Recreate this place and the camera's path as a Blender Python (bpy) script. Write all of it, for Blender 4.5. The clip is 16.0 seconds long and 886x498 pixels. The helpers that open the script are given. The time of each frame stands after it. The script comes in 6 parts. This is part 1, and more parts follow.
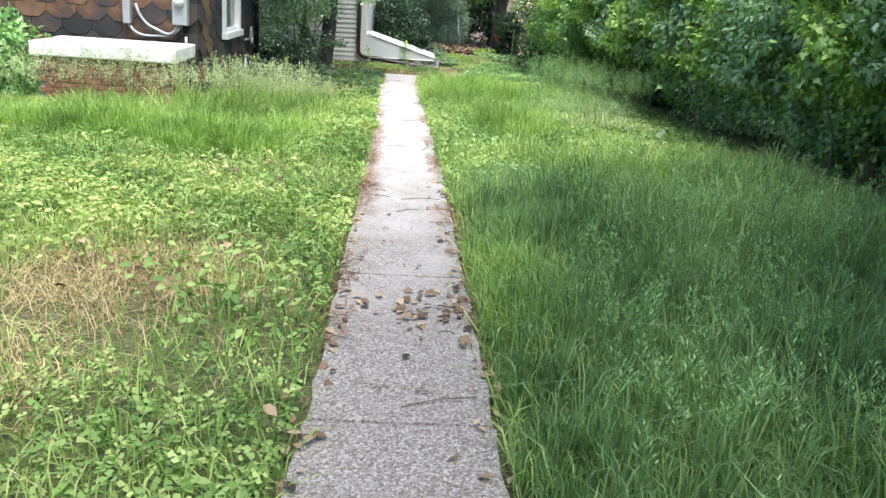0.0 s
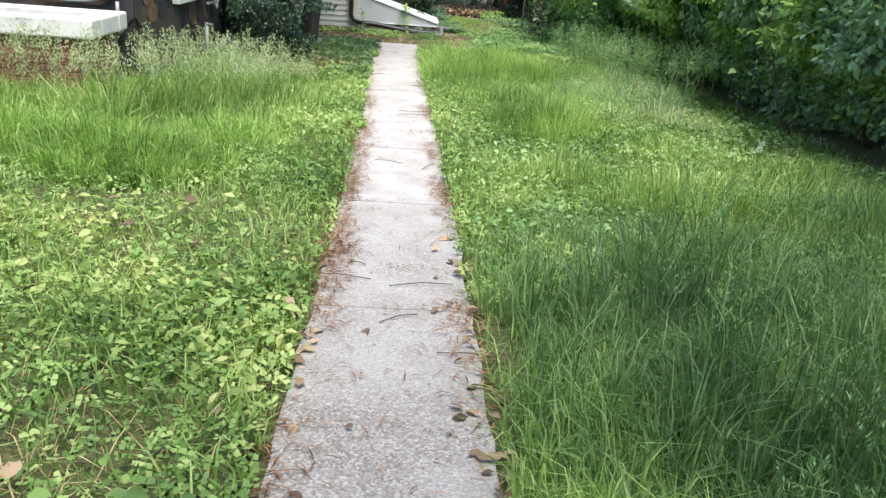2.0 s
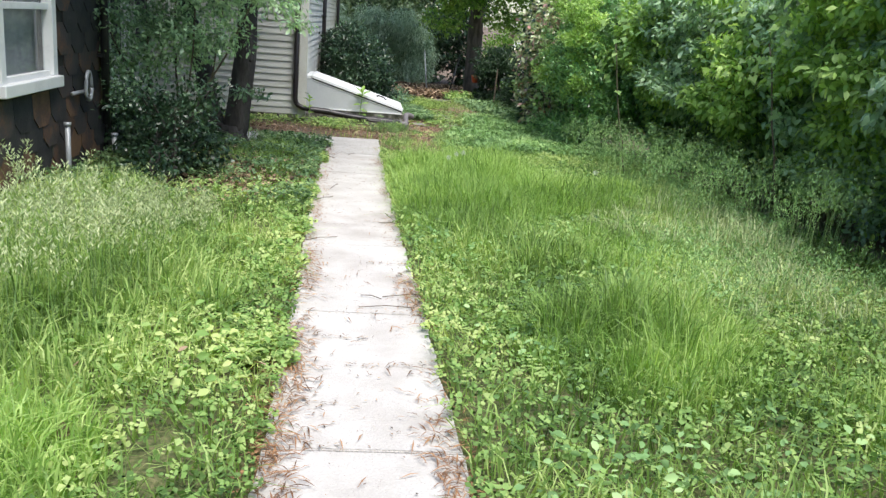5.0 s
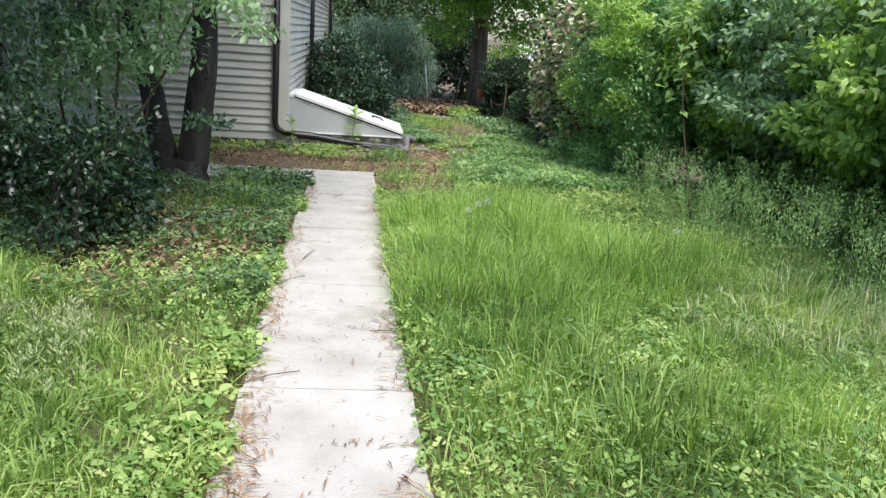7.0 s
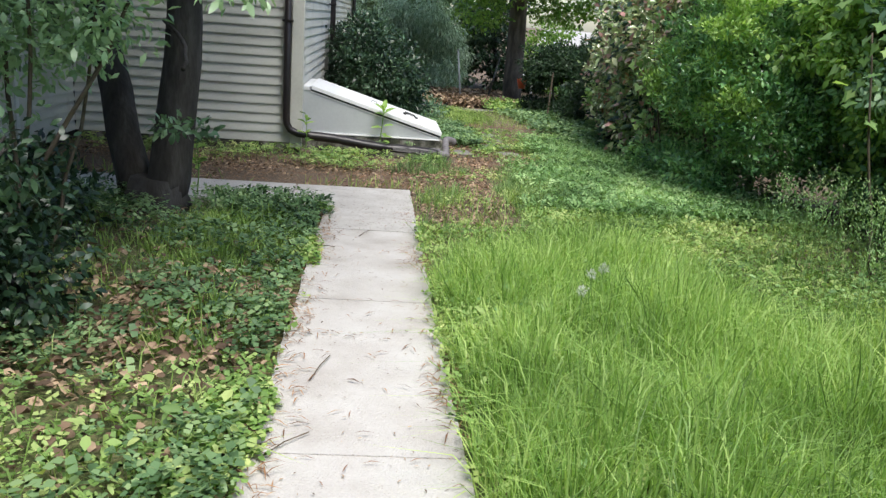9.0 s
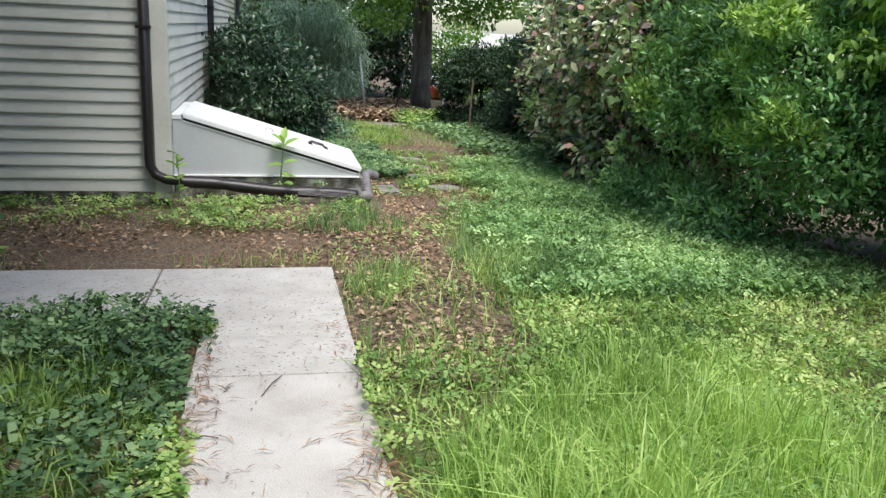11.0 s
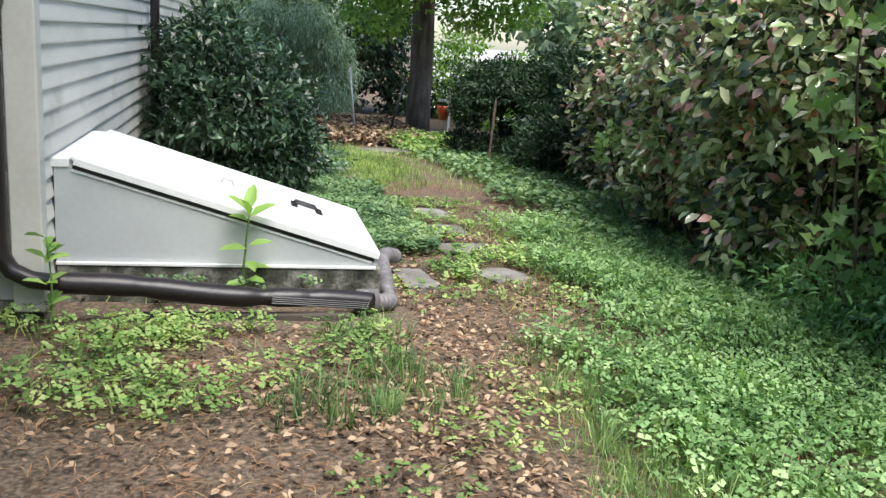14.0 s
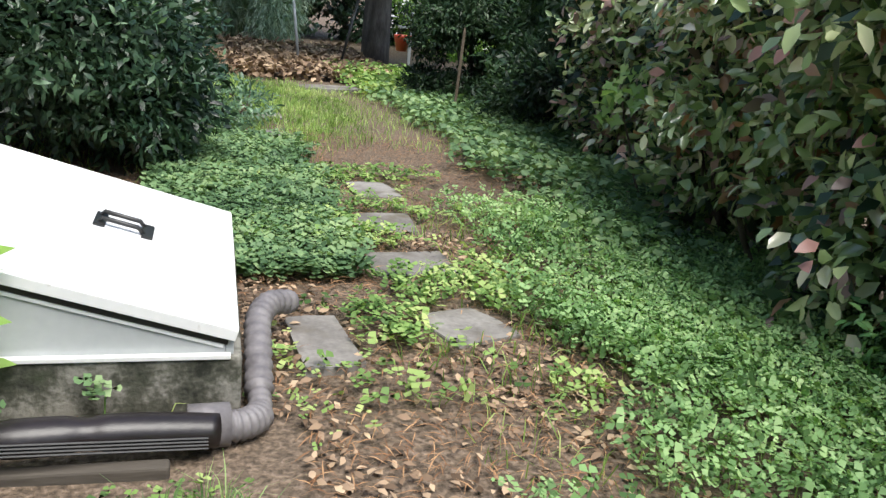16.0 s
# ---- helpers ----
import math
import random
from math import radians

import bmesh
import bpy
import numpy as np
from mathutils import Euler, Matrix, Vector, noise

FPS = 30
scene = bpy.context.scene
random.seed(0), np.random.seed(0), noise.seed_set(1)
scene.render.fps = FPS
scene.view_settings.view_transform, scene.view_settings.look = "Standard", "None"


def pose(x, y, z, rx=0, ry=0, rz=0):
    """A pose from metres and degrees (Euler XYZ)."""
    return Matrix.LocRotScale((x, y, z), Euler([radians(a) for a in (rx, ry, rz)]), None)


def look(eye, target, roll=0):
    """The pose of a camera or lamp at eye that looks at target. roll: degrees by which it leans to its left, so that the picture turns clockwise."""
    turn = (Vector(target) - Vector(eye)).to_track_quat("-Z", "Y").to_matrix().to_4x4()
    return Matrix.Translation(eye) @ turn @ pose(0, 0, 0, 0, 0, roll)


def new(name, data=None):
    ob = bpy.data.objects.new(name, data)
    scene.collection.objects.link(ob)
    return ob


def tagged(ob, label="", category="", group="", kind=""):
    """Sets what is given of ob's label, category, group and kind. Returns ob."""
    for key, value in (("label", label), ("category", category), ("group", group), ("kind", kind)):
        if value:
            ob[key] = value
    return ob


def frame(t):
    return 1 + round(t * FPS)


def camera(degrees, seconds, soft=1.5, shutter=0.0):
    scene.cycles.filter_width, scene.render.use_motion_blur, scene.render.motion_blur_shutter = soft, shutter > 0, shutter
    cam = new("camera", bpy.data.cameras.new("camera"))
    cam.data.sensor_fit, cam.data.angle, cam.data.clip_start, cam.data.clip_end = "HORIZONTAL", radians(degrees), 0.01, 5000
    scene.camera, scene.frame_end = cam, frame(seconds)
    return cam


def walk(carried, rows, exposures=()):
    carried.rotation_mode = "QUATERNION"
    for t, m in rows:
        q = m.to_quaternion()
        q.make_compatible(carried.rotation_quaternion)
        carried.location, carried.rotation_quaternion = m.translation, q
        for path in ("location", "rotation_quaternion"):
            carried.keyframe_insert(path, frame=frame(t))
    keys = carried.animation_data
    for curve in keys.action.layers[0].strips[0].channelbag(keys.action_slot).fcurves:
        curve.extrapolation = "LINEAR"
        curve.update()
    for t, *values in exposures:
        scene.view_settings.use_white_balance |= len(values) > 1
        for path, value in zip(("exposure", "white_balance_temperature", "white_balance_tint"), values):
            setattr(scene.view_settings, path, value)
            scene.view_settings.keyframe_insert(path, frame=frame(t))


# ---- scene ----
cam = camera(55.8, 16.0, soft=1.4)
METRES, EYE, TILT, LEAN, TURN = 22.4, 1.5, 0.0, 0.0, -3.2
EXPOSURES = [(0.0, 1.14), (1.0, 1.0), (3.0, 0.8), (5.0, 0.8), (8.5, 0.64), (9.2, 0.64), (11.5, 0.82), (14.0, 0.96), (16.0, 0.9)]
ROWS = [
    (0.0, 0.0, 0.0, 0.0, 1.2, -17.5, -3.81),
    (0.5, -0.0004, 0.0326, -0.0008, 0.02, -17.42, -3.83),
    (1.0, -0.0014, 0.0638, -0.0025, -0.29, -19.09, -3.83),
    (1.5, -0.0048, 0.0953, -0.0033, 0.96, -20.07, -4.18),
    (2.0, -0.0059, 0.1281, -0.0039, 1.35, -20.12, -4.09),
    (2.5, -0.0062, 0.1613, -0.005, 1.48, -19.74, -4.02),
    (3.0, -0.0074, 0.1936, -0.0061, 0.9, -19.12, -3.61),
    (3.5, -0.0112, 0.2274, -0.0081, 1.25, -19.53, -3.85),
    (4.0, -0.0164, 0.2609, -0.0087, -0.38, -18.87, -3.95),
    (4.5, -0.021, 0.2923, -0.0089, -1.48, -16.44, -4.34),
    (5.0, -0.0227, 0.3234, -0.0095, -1.87, -15.11, -4.57),
    (7.5, -0.0261, 0.4773, -0.0154, -1.86, -14.32, -3.58),
    (8.0, -0.0293, 0.508, -0.0169, -0.86, -14.69, -4.02),
    (8.5, -0.0336, 0.5381, -0.018, -1.51, -15.08, -4.19),
    (9.0, -0.0375, 0.5691, -0.0194, -0.52, -15.27, -4.13),
    (11.5, -0.0494, 0.7284, -0.0226, -10.19, -14.04, -3.02),
    (12.0, -0.0504, 0.7568, -0.0238, -11.46, -13.06, -3.69),
    (12.5, -0.0535, 0.7862, -0.0246, -9.32, -13.75, -3.07),
    (13.0, -0.0536, 0.8163, -0.0242, -8.73, -12.07, -2.49),
    (13.5, -0.0548, 0.8453, -0.026, -7.62, -12.1, -3.44),
    (14.0, -0.0538, 0.8745, -0.0284, -9.35, -13.71, -4.41),
    (14.5, -0.0509, 0.9051, -0.0296, -9.27, -16.01, -5.62),
    (15.0, -0.0442, 0.9346, -0.0301, -11.76, -16.77, -5.04),
    (15.5, -0.034, 0.9624, -0.032, -11.82, -17.63, -5.62),
    (16.0, -0.0255, 0.992, -0.0329, -11.29, -18.48, -5.66),
]
walk(cam, [(t, pose(0, 0, EYE, TILT, LEAN, TURN) @ pose(METRES * x, METRES * y, METRES * z, 90 + pitch, roll, yaw)) for t, x, y, z, yaw, pitch, roll in ROWS], exposures=EXPOSURES)
# ---------- world and light ----------
SUN_ELEV, SUN_AZ = 64.0, 160.0
world = bpy.data.worlds.new("overcast_sky")
scene.world = world
world.use_nodes = True
wn = world.node_tree.nodes
sky = wn.new("ShaderNodeTexSky")
sky.sky_type = "NISHITA"
sky.sun_disc = False
sky.sun_elevation, sky.sun_rotation = radians(SUN_ELEV), radians(SUN_AZ)
sky.air_density, sky.dust_density, sky.ozone_density = 1.0, 1.0, 0.8
wn["Background"].inputs["Strength"].default_value = 0.125
world.node_tree.links.new(sky.outputs[0], wn["Background"].inputs["Color"])
sun_data = bpy.data.lights.new("sun", "SUN")
sun_data.energy, sun_data.angle, sun_data.color = 3.3, radians(38), (1.0, 0.97, 0.91)
sun = new("sun", sun_data)
az, el = radians(SUN_AZ), radians(SUN_ELEV)
sun_way = Vector((math.sin(az) * math.cos(el), math.cos(az) * math.cos(el), math.sin(el)))
sun.matrix_world = look(sun_way * 40, (0, 0, 0))

rng = np.random.default_rng(7)


def gz(x, y):
    """Height of the ground."""
    y = np.asarray(y, float)
    x = np.asarray(x, float)
    return -0.035 * np.clip(y, -6, 42) + 0.012 * np.sin(x * 1.7 + y * 0.9) * (np.abs(x) > 0.8)


def wobble(x, y, s, k=0.0):
    """Smooth uneven field in about -1..1, with features s metres across."""
    f = 2.2 / s
    return (np.sin(x * f + 1.3 * k + 1.1 * np.sin(y * f * 0.7 + k)) + np.sin(y * f * 1.13 + 2.1 * k + 1.3 * np.sin(x * f * 0.6 + 2 * k))
            + 0.6 * np.sin((x + y) * f * 1.9 + k)) / 2.6


def path_l(y):
    return np.interp(y, [0, 4, 8, 12, 16, 20], [-0.31, -0.32, -0.37, -0.45, -0.57, -0.6])


def path_r(y):
    return np.interp(y, [0, 8, 12, 16, 20], [0.4, 0.39, 0.34, 0.25, 0.22])


def on_path(x, y, m=0.0):
    a = (x > path_l(y) - m) & (x < path_r(y) + m) & (y < 21.76 + m)
    b = (x < 0.22 + m) & (y > 20.6 - m) & (y < 21.76 + m)
    return a | b


# ---------- materials ----------
def nodes_of(name):
    m = bpy.data.materials.new(name)
    m.use_nodes = True
    nt = m.node_tree
    return m, nt.nodes, nt.links, nt.nodes["Principled BSDF"]


def ramp(nodes, stops):
    r = nodes.new("ShaderNodeValToRGB")
    e = r.color_ramp.elements
    while len(e) < len(stops):
        e.new(0.5)
    for i, (p, c) in enumerate(stops):
        e[i].position, e[i].color = p, (*c, 1)
    return r


def surface(name, stops, scale=6.0, rough=0.8, bump=0.3, fine=60.0, island=0.0, spot=None, metal=0.0, obj=0.0, stretch=(1, 1, 1)):
    """A worn surface: two scales of noise in colour, fine relief, optional dark stains, variation from piece to piece."""
    m, n, l, b = nodes_of(name)
    tc = n.new("ShaderNodeNewGeometry")
    mp = n.new("ShaderNodeMapping")
    mp.inputs["Scale"].default_value = stretch
    l.new(tc.outputs["Position"], mp.inputs["Vector"])
    n1, n2 = n.new("ShaderNodeTexNoise"), n.new("ShaderNodeTexNoise")
    n1.inputs["Scale"].default_value, n2.inputs["Scale"].default_value = scale, fine
    n1.inputs["Detail"].default_value = 6
    for q in (n1, n2):
        l.new(mp.outputs[0], q.inputs["Vector"])
    mx = n.new("ShaderNodeMath")
    mx.operation = "MULTIPLY_ADD"
    l.new(n2.outputs["Fac"], mx.inputs[0])
    mx.inputs[1].default_value = 0.35
    l.new(n1.outputs["Fac"], mx.inputs[2])
    val = mx.outputs[0]
    off = -0.17
    if island or obj:
        a2 = n.new("ShaderNodeMath")
        a2.operation = "MULTIPLY_ADD"
        if island:
            l.new(tc.outputs["Random Per Island"], a2.inputs[0])
        else:
            oi = n.new("ShaderNodeObjectInfo")
            l.new(oi.outputs["Random"], a2.inputs[0])
        a2.inputs[1].default_value = island or obj
        l.new(val, a2.inputs[2])
        val = a2.outputs[0]
        off -= (island or obj) / 2
    a3 = n.new("ShaderNodeMath")
    a3.operation = "ADD"
    l.new(val, a3.inputs[0])
    a3.inputs[1].default_value = off
    r = ramp(n, stops)
    l.new(a3.outputs[0], r.inputs["Fac"])
    col = r.outputs["Color"]
    if spot:
        sc, lo, hi, c = spot
        n3 = n.new("ShaderNodeTexNoise")
        n3.inputs["Scale"].default_value = sc
        n3.inputs["Detail"].default_value = 5
        l.new(tc.outputs["Position"], n3.inputs["Vector"])
        r3 = ramp(n, [(lo, (0, 0, 0)), (hi, (1, 1, 1))])
        l.new(n3.outputs["Fac"], r3.inputs["Fac"])
        mix = n.new("ShaderNodeMixRGB")
        l.new(r3.outputs["Color"], mix.inputs["Fac"])
        l.new(col, mix.inputs["Color1"])
        mix.inputs["Color2"].default_value = (*c, 1)
        col = mix.outputs["Color"]
    l.new(col, b.inputs["Base Color"])
    b.inputs["Roughness"].default_value, b.inputs["Metallic"].default_value = rough, metal
    bp = n.new("ShaderNodeBump")
    bp.inputs["Strength"].default_value, bp.inputs["Distance"].default_value = bump, 0.02
    l.new(a3.outputs[0], bp.inputs["Height"])
    l.new(bp.outputs[0], b.inputs["Normal"])
    return m


LEAF_GAIN = 1.4  # gain on leaf colours, making up for light the foliage lacks


def leafy(name, stops, rough=0.5, trans=0.35, glow=1.4, patch=0.5, scale=1.2, spec=0.4, leaf_gain=LEAF_GAIN, tone=(1.18, 0.96, 1.42)):
    """Living leaf or blade: colour varies from leaf to leaf and from patch to patch, light comes through."""
    m, n, l, b = nodes_of(name)
    g = n.new("ShaderNodeNewGeometry")
    ns = n.new("ShaderNodeTexNoise")
    ns.inputs["Scale"].default_value, ns.inputs["Detail"].default_value = scale, 3
    l.new(g.outputs["Position"], ns.inputs["Vector"])
    a = n.new("ShaderNodeMath")
    a.operation = "MULTIPLY_ADD"
    l.new(ns.outputs["Fac"], a.inputs[0])
    a.inputs[1].default_value = patch * 2
    mu = n.new("ShaderNodeMath")
    mu.operation = "MULTIPLY_ADD"
    l.new(g.outputs["Random Per Island"], mu.inputs[0])
    mu.inputs[1].default_value, mu.inputs[2].default_value = 1 - patch, -patch / 2
    l.new(mu.outputs[0], a.inputs[2])
    r = ramp(n, [(p, tuple(min(0.85, v * k * leaf_gain * (0.6 if i == 0 else 1.2 if i == len(stops) - 1 else 1.03)) for v, k in zip(c, tone))) for i, (p, c) in enumerate(stops)])
    l.new(a.outputs[0], r.inputs["Fac"])
    l.new(r.outputs["Color"], b.inputs["Base Color"])
    b.inputs["Roughness"].default_value = rough
    b.inputs["Specular IOR Level"].default_value = spec
    tr = n.new("ShaderNodeBsdfTranslucent")
    br = n.new("ShaderNodeMixRGB")
    br.blend_type = "MULTIPLY"
    br.inputs["Fac"].default_value = 1
    br.inputs["Color2"].default_value = (glow, glow * 1.05, glow * 0.55, 1)
    l.new(r.outputs["Color"], br.inputs["Color1"])
    l.new(br.outputs["Color"], tr.inputs["Color"])
    ms = n.new("ShaderNodeMixShader")
    ms.inputs["Fac"].default_value = trans
    l.new(b.outputs[0], ms.inputs[1])
    l.new(tr.outputs[0], ms.inputs[2])
    l.new(ms.outputs[0], n["Material Output"].inputs["Surface"])
    return m


M_CONC = surface("pale_concrete", [(0.2, (0.40, 0.375, 0.35)), (0.5, (0.49, 0.465, 0.44)), (0.78, (0.57, 0.55, 0.53))], 5, 0.88, 0.5, 90, spot=(42.0, 0.60, 0.68, (0.22, 0.18, 0.145)), obj=0.1)
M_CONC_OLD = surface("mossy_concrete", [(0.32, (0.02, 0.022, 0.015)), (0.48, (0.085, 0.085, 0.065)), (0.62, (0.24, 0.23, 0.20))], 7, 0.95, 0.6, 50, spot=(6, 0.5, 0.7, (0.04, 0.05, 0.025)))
M_FLAG = surface("flagstone", [(0.25, (0.12, 0.11, 0.10)), (0.5, (0.21, 0.195, 0.18)), (0.7, (0.29, 0.275, 0.255))], 4, 0.85, 0.4, 40, spot=(5, 0.55, 0.75, (0.12, 0.10, 0.07)), obj=0.2)
M_SOIL = surface("soil", [(0.2, (0.045, 0.03, 0.022)), (0.45, (0.115, 0.078, 0.055)), (0.7, (0.21, 0.15, 0.11))], 2.2, 1.0, 1.0, 55)
M_SHINGLE = surface("slate_shingle", [(0.15, (0.02, 0.02, 0.022)), (0.38, (0.038, 0.035, 0.036)), (0.58, (0.055, 0.045, 0.042)), (0.70, (0.10, 0.055, 0.036)), (0.9, (0.18, 0.10, 0.055))], 3.5, 0.8, 0.5, 45, obj=0.75)
M_DARKWALL = surface("dark_sheathing", [(0.3, (0.012, 0.011, 0.01)), (0.7, (0.03, 0.026, 0.022))], 6, 0.9, 0.3, 40)
M_SIDING = surface("cream_siding", [(0.2, (0.47, 0.465, 0.425)), (0.5, (0.60, 0.595, 0.555)), (0.8, (0.67, 0.67, 0.635))], 0.9, 0.55, 0.06, 30, spot=(2.2, 0.58, 0.85, (0.36, 0.35, 0.29)), stretch=(1, 1, 4))
M_TRIM = surface("cream_trim", [(0.2, (0.50, 0.49, 0.44)), (0.7, (0.66, 0.65, 0.60))], 2.0, 0.5, 0.05, 30)
M_WHITE = surface("white_paint", [(0.2, (0.60, 0.60, 0.59)), (0.5, (0.76, 0.76, 0.75)), (0.8, (0.82, 0.82, 0.81))], 3, 0.5, 0.08, 40, spot=(4, 0.62, 0.8, (0.48, 0.46, 0.42)))
M_LID = surface("white_steel_lid", [(0.2, (0.72, 0.73, 0.74)), (0.6, (0.82, 0.82, 0.82))], 2, 0.4, 0.03, 25, spot=(9, 0.66, 0.72, (0.55, 0.53, 0.50)))
M_STEEL = surface("grey_painted_steel", [(0.2, (0.42, 0.44, 0.45)), (0.7, (0.52, 0.54, 0.545))], 1.4, 0.45, 0.04, 30, spot=(2.5, 0.62, 0.8, (0.40, 0.41, 0.40)))
M_BROWN = surface("brown_aluminium", [(0.2, (0.009, 0.007, 0.007)), (0.7, (0.022, 0.016, 0.017))], 5, 0.38, 0.1, 40)
M_HOSE = surface("grey_flexible_hose", [(0.2, (0.10, 0.092, 0.098)), (0.7, (0.22, 0.205, 0.21))], 9, 0.55, 0.15, 50)
M_BLACK = surface("black_plastic", [(0.2, (0.012, 0.012, 0.012)), (0.8, (0.03, 0.03, 0.03))], 8, 0.4, 0.05, 60)
M_BRICK = surface("red_brick", [(0.2, (0.10, 0.045, 0.032)), (0.5, (0.22, 0.095, 0.065)), (0.8, (0.32, 0.17, 0.12))], 7, 0.9, 0.5, 70, obj=0.3)
M_MORTAR = surface("mortar", [(0.2, (0.2, 0.19, 0.17)), (0.8, (0.36, 0.34, 0.31))], 8, 0.95, 0.4, 80)
M_COPING = surface("painted_coping", [(0.2, (0.60, 0.58, 0.53)), (0.5, (0.76, 0.74, 0.70)), (0.8, (0.82, 0.81, 0.78))], 4, 0.6, 0.3, 30, spot=(3.5, 0.6, 0.8, (0.42, 0.38, 0.31)))
M_GALV = surface("galvanised_grey", [(0.2, (0.33, 0.34, 0.35)), (0.8, (0.48, 0.49, 0.5))], 4, 0.45, 0.05, 40, metal=0.3)
M_BARK = surface("bark", [(0.2, (0.035, 0.028, 0.023)), (0.5, (0.10, 0.082, 0.068)), (0.8, (0.19, 0.165, 0.14))], 7, 0.95, 1.0, 40, stretch=(1, 1, 0.25))
M_BARK_DARK = surface("dark_bark", [(0.2, (0.02, 0.018, 0.016)), (0.5, (0.05, 0.044, 0.04)), (0.8, (0.10, 0.092, 0.085))], 6, 0.95, 1.0, 40, stretch=(1, 1, 0.3))
M_TWIG = surface("twig_bark", [(0.2, (0.06, 0.045, 0.03)), (0.8, (0.17, 0.135, 0.095))], 9, 0.9, 0.5, 60)
M_ROOF = surface("asphalt_roof", [(0.2, (0.04, 0.04, 0.042)), (0.8, (0.09, 0.088, 0.085))], 5, 0.95, 0.5, 60)
M_RED = surface("red_plastic_pot", [(0.2, (0.42, 0.045, 0.02)), (0.8, (0.55, 0.08, 0.04))], 5, 0.4, 0.05, 40)
M_TIMBER = surface("weathered_timber", [(0.2, (0.03, 0.025, 0.02)), (0.8, (0.10, 0.085, 0.07))], 5, 0.9, 0.5, 50, stretch=(0.2, 1, 1))
M_CURTAIN = surface("net_curtain", [(0.2, (0.20, 0.21, 0.24)), (0.8, (0.30, 0.31, 0.34))], 2, 0.9, 0.1, 30, stretch=(1, 4, 0.3))
M_DARKROOM = surface("dark_interior", [(0.2, (0.015, 0.015, 0.016)), (0.8, (0.03, 0.03, 0.03))], 2, 0.9, 0.1, 30)
M_GLASS, _n, _l, _b = nodes_of("window_glass")
_b.inputs["Base Color"].default_value = (0.9, 0.95, 0.95, 1)
_b.inputs["Roughness"].default_value = 0.03
_b.inputs["Transmission Weight"].default_value = 1.0
_b.inputs["IOR"].default_value = 1.3

M_GRASS = leafy("lawn_grass", [(0.15, (0.07, 0.16, 0.025)), (0.5, (0.155, 0.295, 0.052)), (0.85, (0.28, 0.40, 0.11))], 0.55, 0.35)
M_GRASS_BLUE = leafy("tall_meadow_grass", [(0.15, (0.045, 0.12, 0.03)), (0.5, (0.10, 0.215, 0.056)), (0.85, (0.20, 0.32, 0.09))], 0.5, 0.35)
M_GRASS_LIME = leafy("fresh_tuft_grass", [(0.15, (0.07, 0.165, 0.025)), (0.5, (0.15, 0.30, 0.05)), (0.85, (0.28, 0.43, 0.105))], 0.5, 0.4)
M_SEED = leafy("pale_seed_heads", [(0.1, (0.20, 0.27, 0.13)), (0.5, (0.30, 0.37, 0.20)), (0.9, (0.42, 0.45, 0.28))], 0.8, 0.3, 1.2, tone=(1.05, 1.0, 1.0))
M_STRAW = leafy("dry_grass", [(0.1, (0.21, 0.16, 0.08)), (0.5, (0.37, 0.30, 0.16)), (0.9, (0.50, 0.43, 0.25))], 0.85, 0.2, 1.2, tone=(1.05, 1.0, 1.0))
M_CLOVER = leafy("clover_leaves", [(0.15, (0.06, 0.155, 0.028)), (0.5, (0.145, 0.29, 0.055)), (0.85, (0.29, 0.40, 0.11))], 0.6, 0.3)
M_CLOVER_PALE = leafy("pale_clover_leaves", [(0.15, (0.055, 0.15, 0.03)), (0.5, (0.135, 0.29, 0.075)), (0.85, (0.255, 0.42, 0.135))], 0.6, 0.3)
M_WEED = leafy("dark_ground_ivy", [(0.15, (0.03, 0.085, 0.025)), (0.5, (0.08, 0.175, 0.052)), (0.85, (0.16, 0.27, 0.085))], 0.55, 0.25)
M_YELLOW = leafy("yellow_green_weeds", [(0.15, (0.10, 0.20, 0.03)), (0.5, (0.19, 0.31, 0.06)), (0.85, (0.35, 0.43, 0.13))], 0.6, 0.35)
M_HEDGE = leafy("hedge_leaves", [(0.1, (0.022, 0.07, 0.022)), (0.5, (0.066, 0.165, 0.048)), (0.9, (0.16, 0.30, 0.085))], 0.42, 0.3, leaf_gain=1.65)
M_HEDGE_LIGHT = leafy("light_hedge_leaves", [(0.1, (0.06, 0.15, 0.025)), (0.5, (0.14, 0.27, 0.05)), (0.9, (0.26, 0.40, 0.09))], 0.45, 0.35, leaf_gain=1.75)
M_HEDGE_GREY = leafy("grey_green_leaves", [(0.1, (0.03, 0.085, 0.035)), (0.5, (0.075, 0.165, 0.065)), (0.9, (0.15, 0.26, 0.11))], 0.4, 0.3, spec=0.5, leaf_gain=1.45)
M_HEDGE_PALE = leafy("pale_grey_green_leaves", [(0.1, (0.06, 0.13, 0.055)), (0.5, (0.125, 0.235, 0.095)), (0.9, (0.22, 0.34, 0.15))], 0.38, 0.3, spec=0.55, leaf_gain=2.0)
M_GLOSSY = leafy("glossy_evergreen_leaves", [(0.1, (0.022, 0.085, 0.02)), (0.5, (0.08, 0.21, 0.05)), (0.9, (0.20, 0.36, 0.10))], 0.28, 0.25, spec=0.6, leaf_gain=1.7)
M_OLIVE = leafy("olive_leathery_leaves", [(0.1, (0.05, 0.10, 0.03)), (0.35, (0.12, 0.205, 0.06)), (0.65, (0.22, 0.31, 0.11)), (0.92, (0.33, 0.36, 0.19)), (0.99, (0.36, 0.16, 0.075))], 0.2, 0.15, patch=0.3, spec=1.0, leaf_gain=1.9)
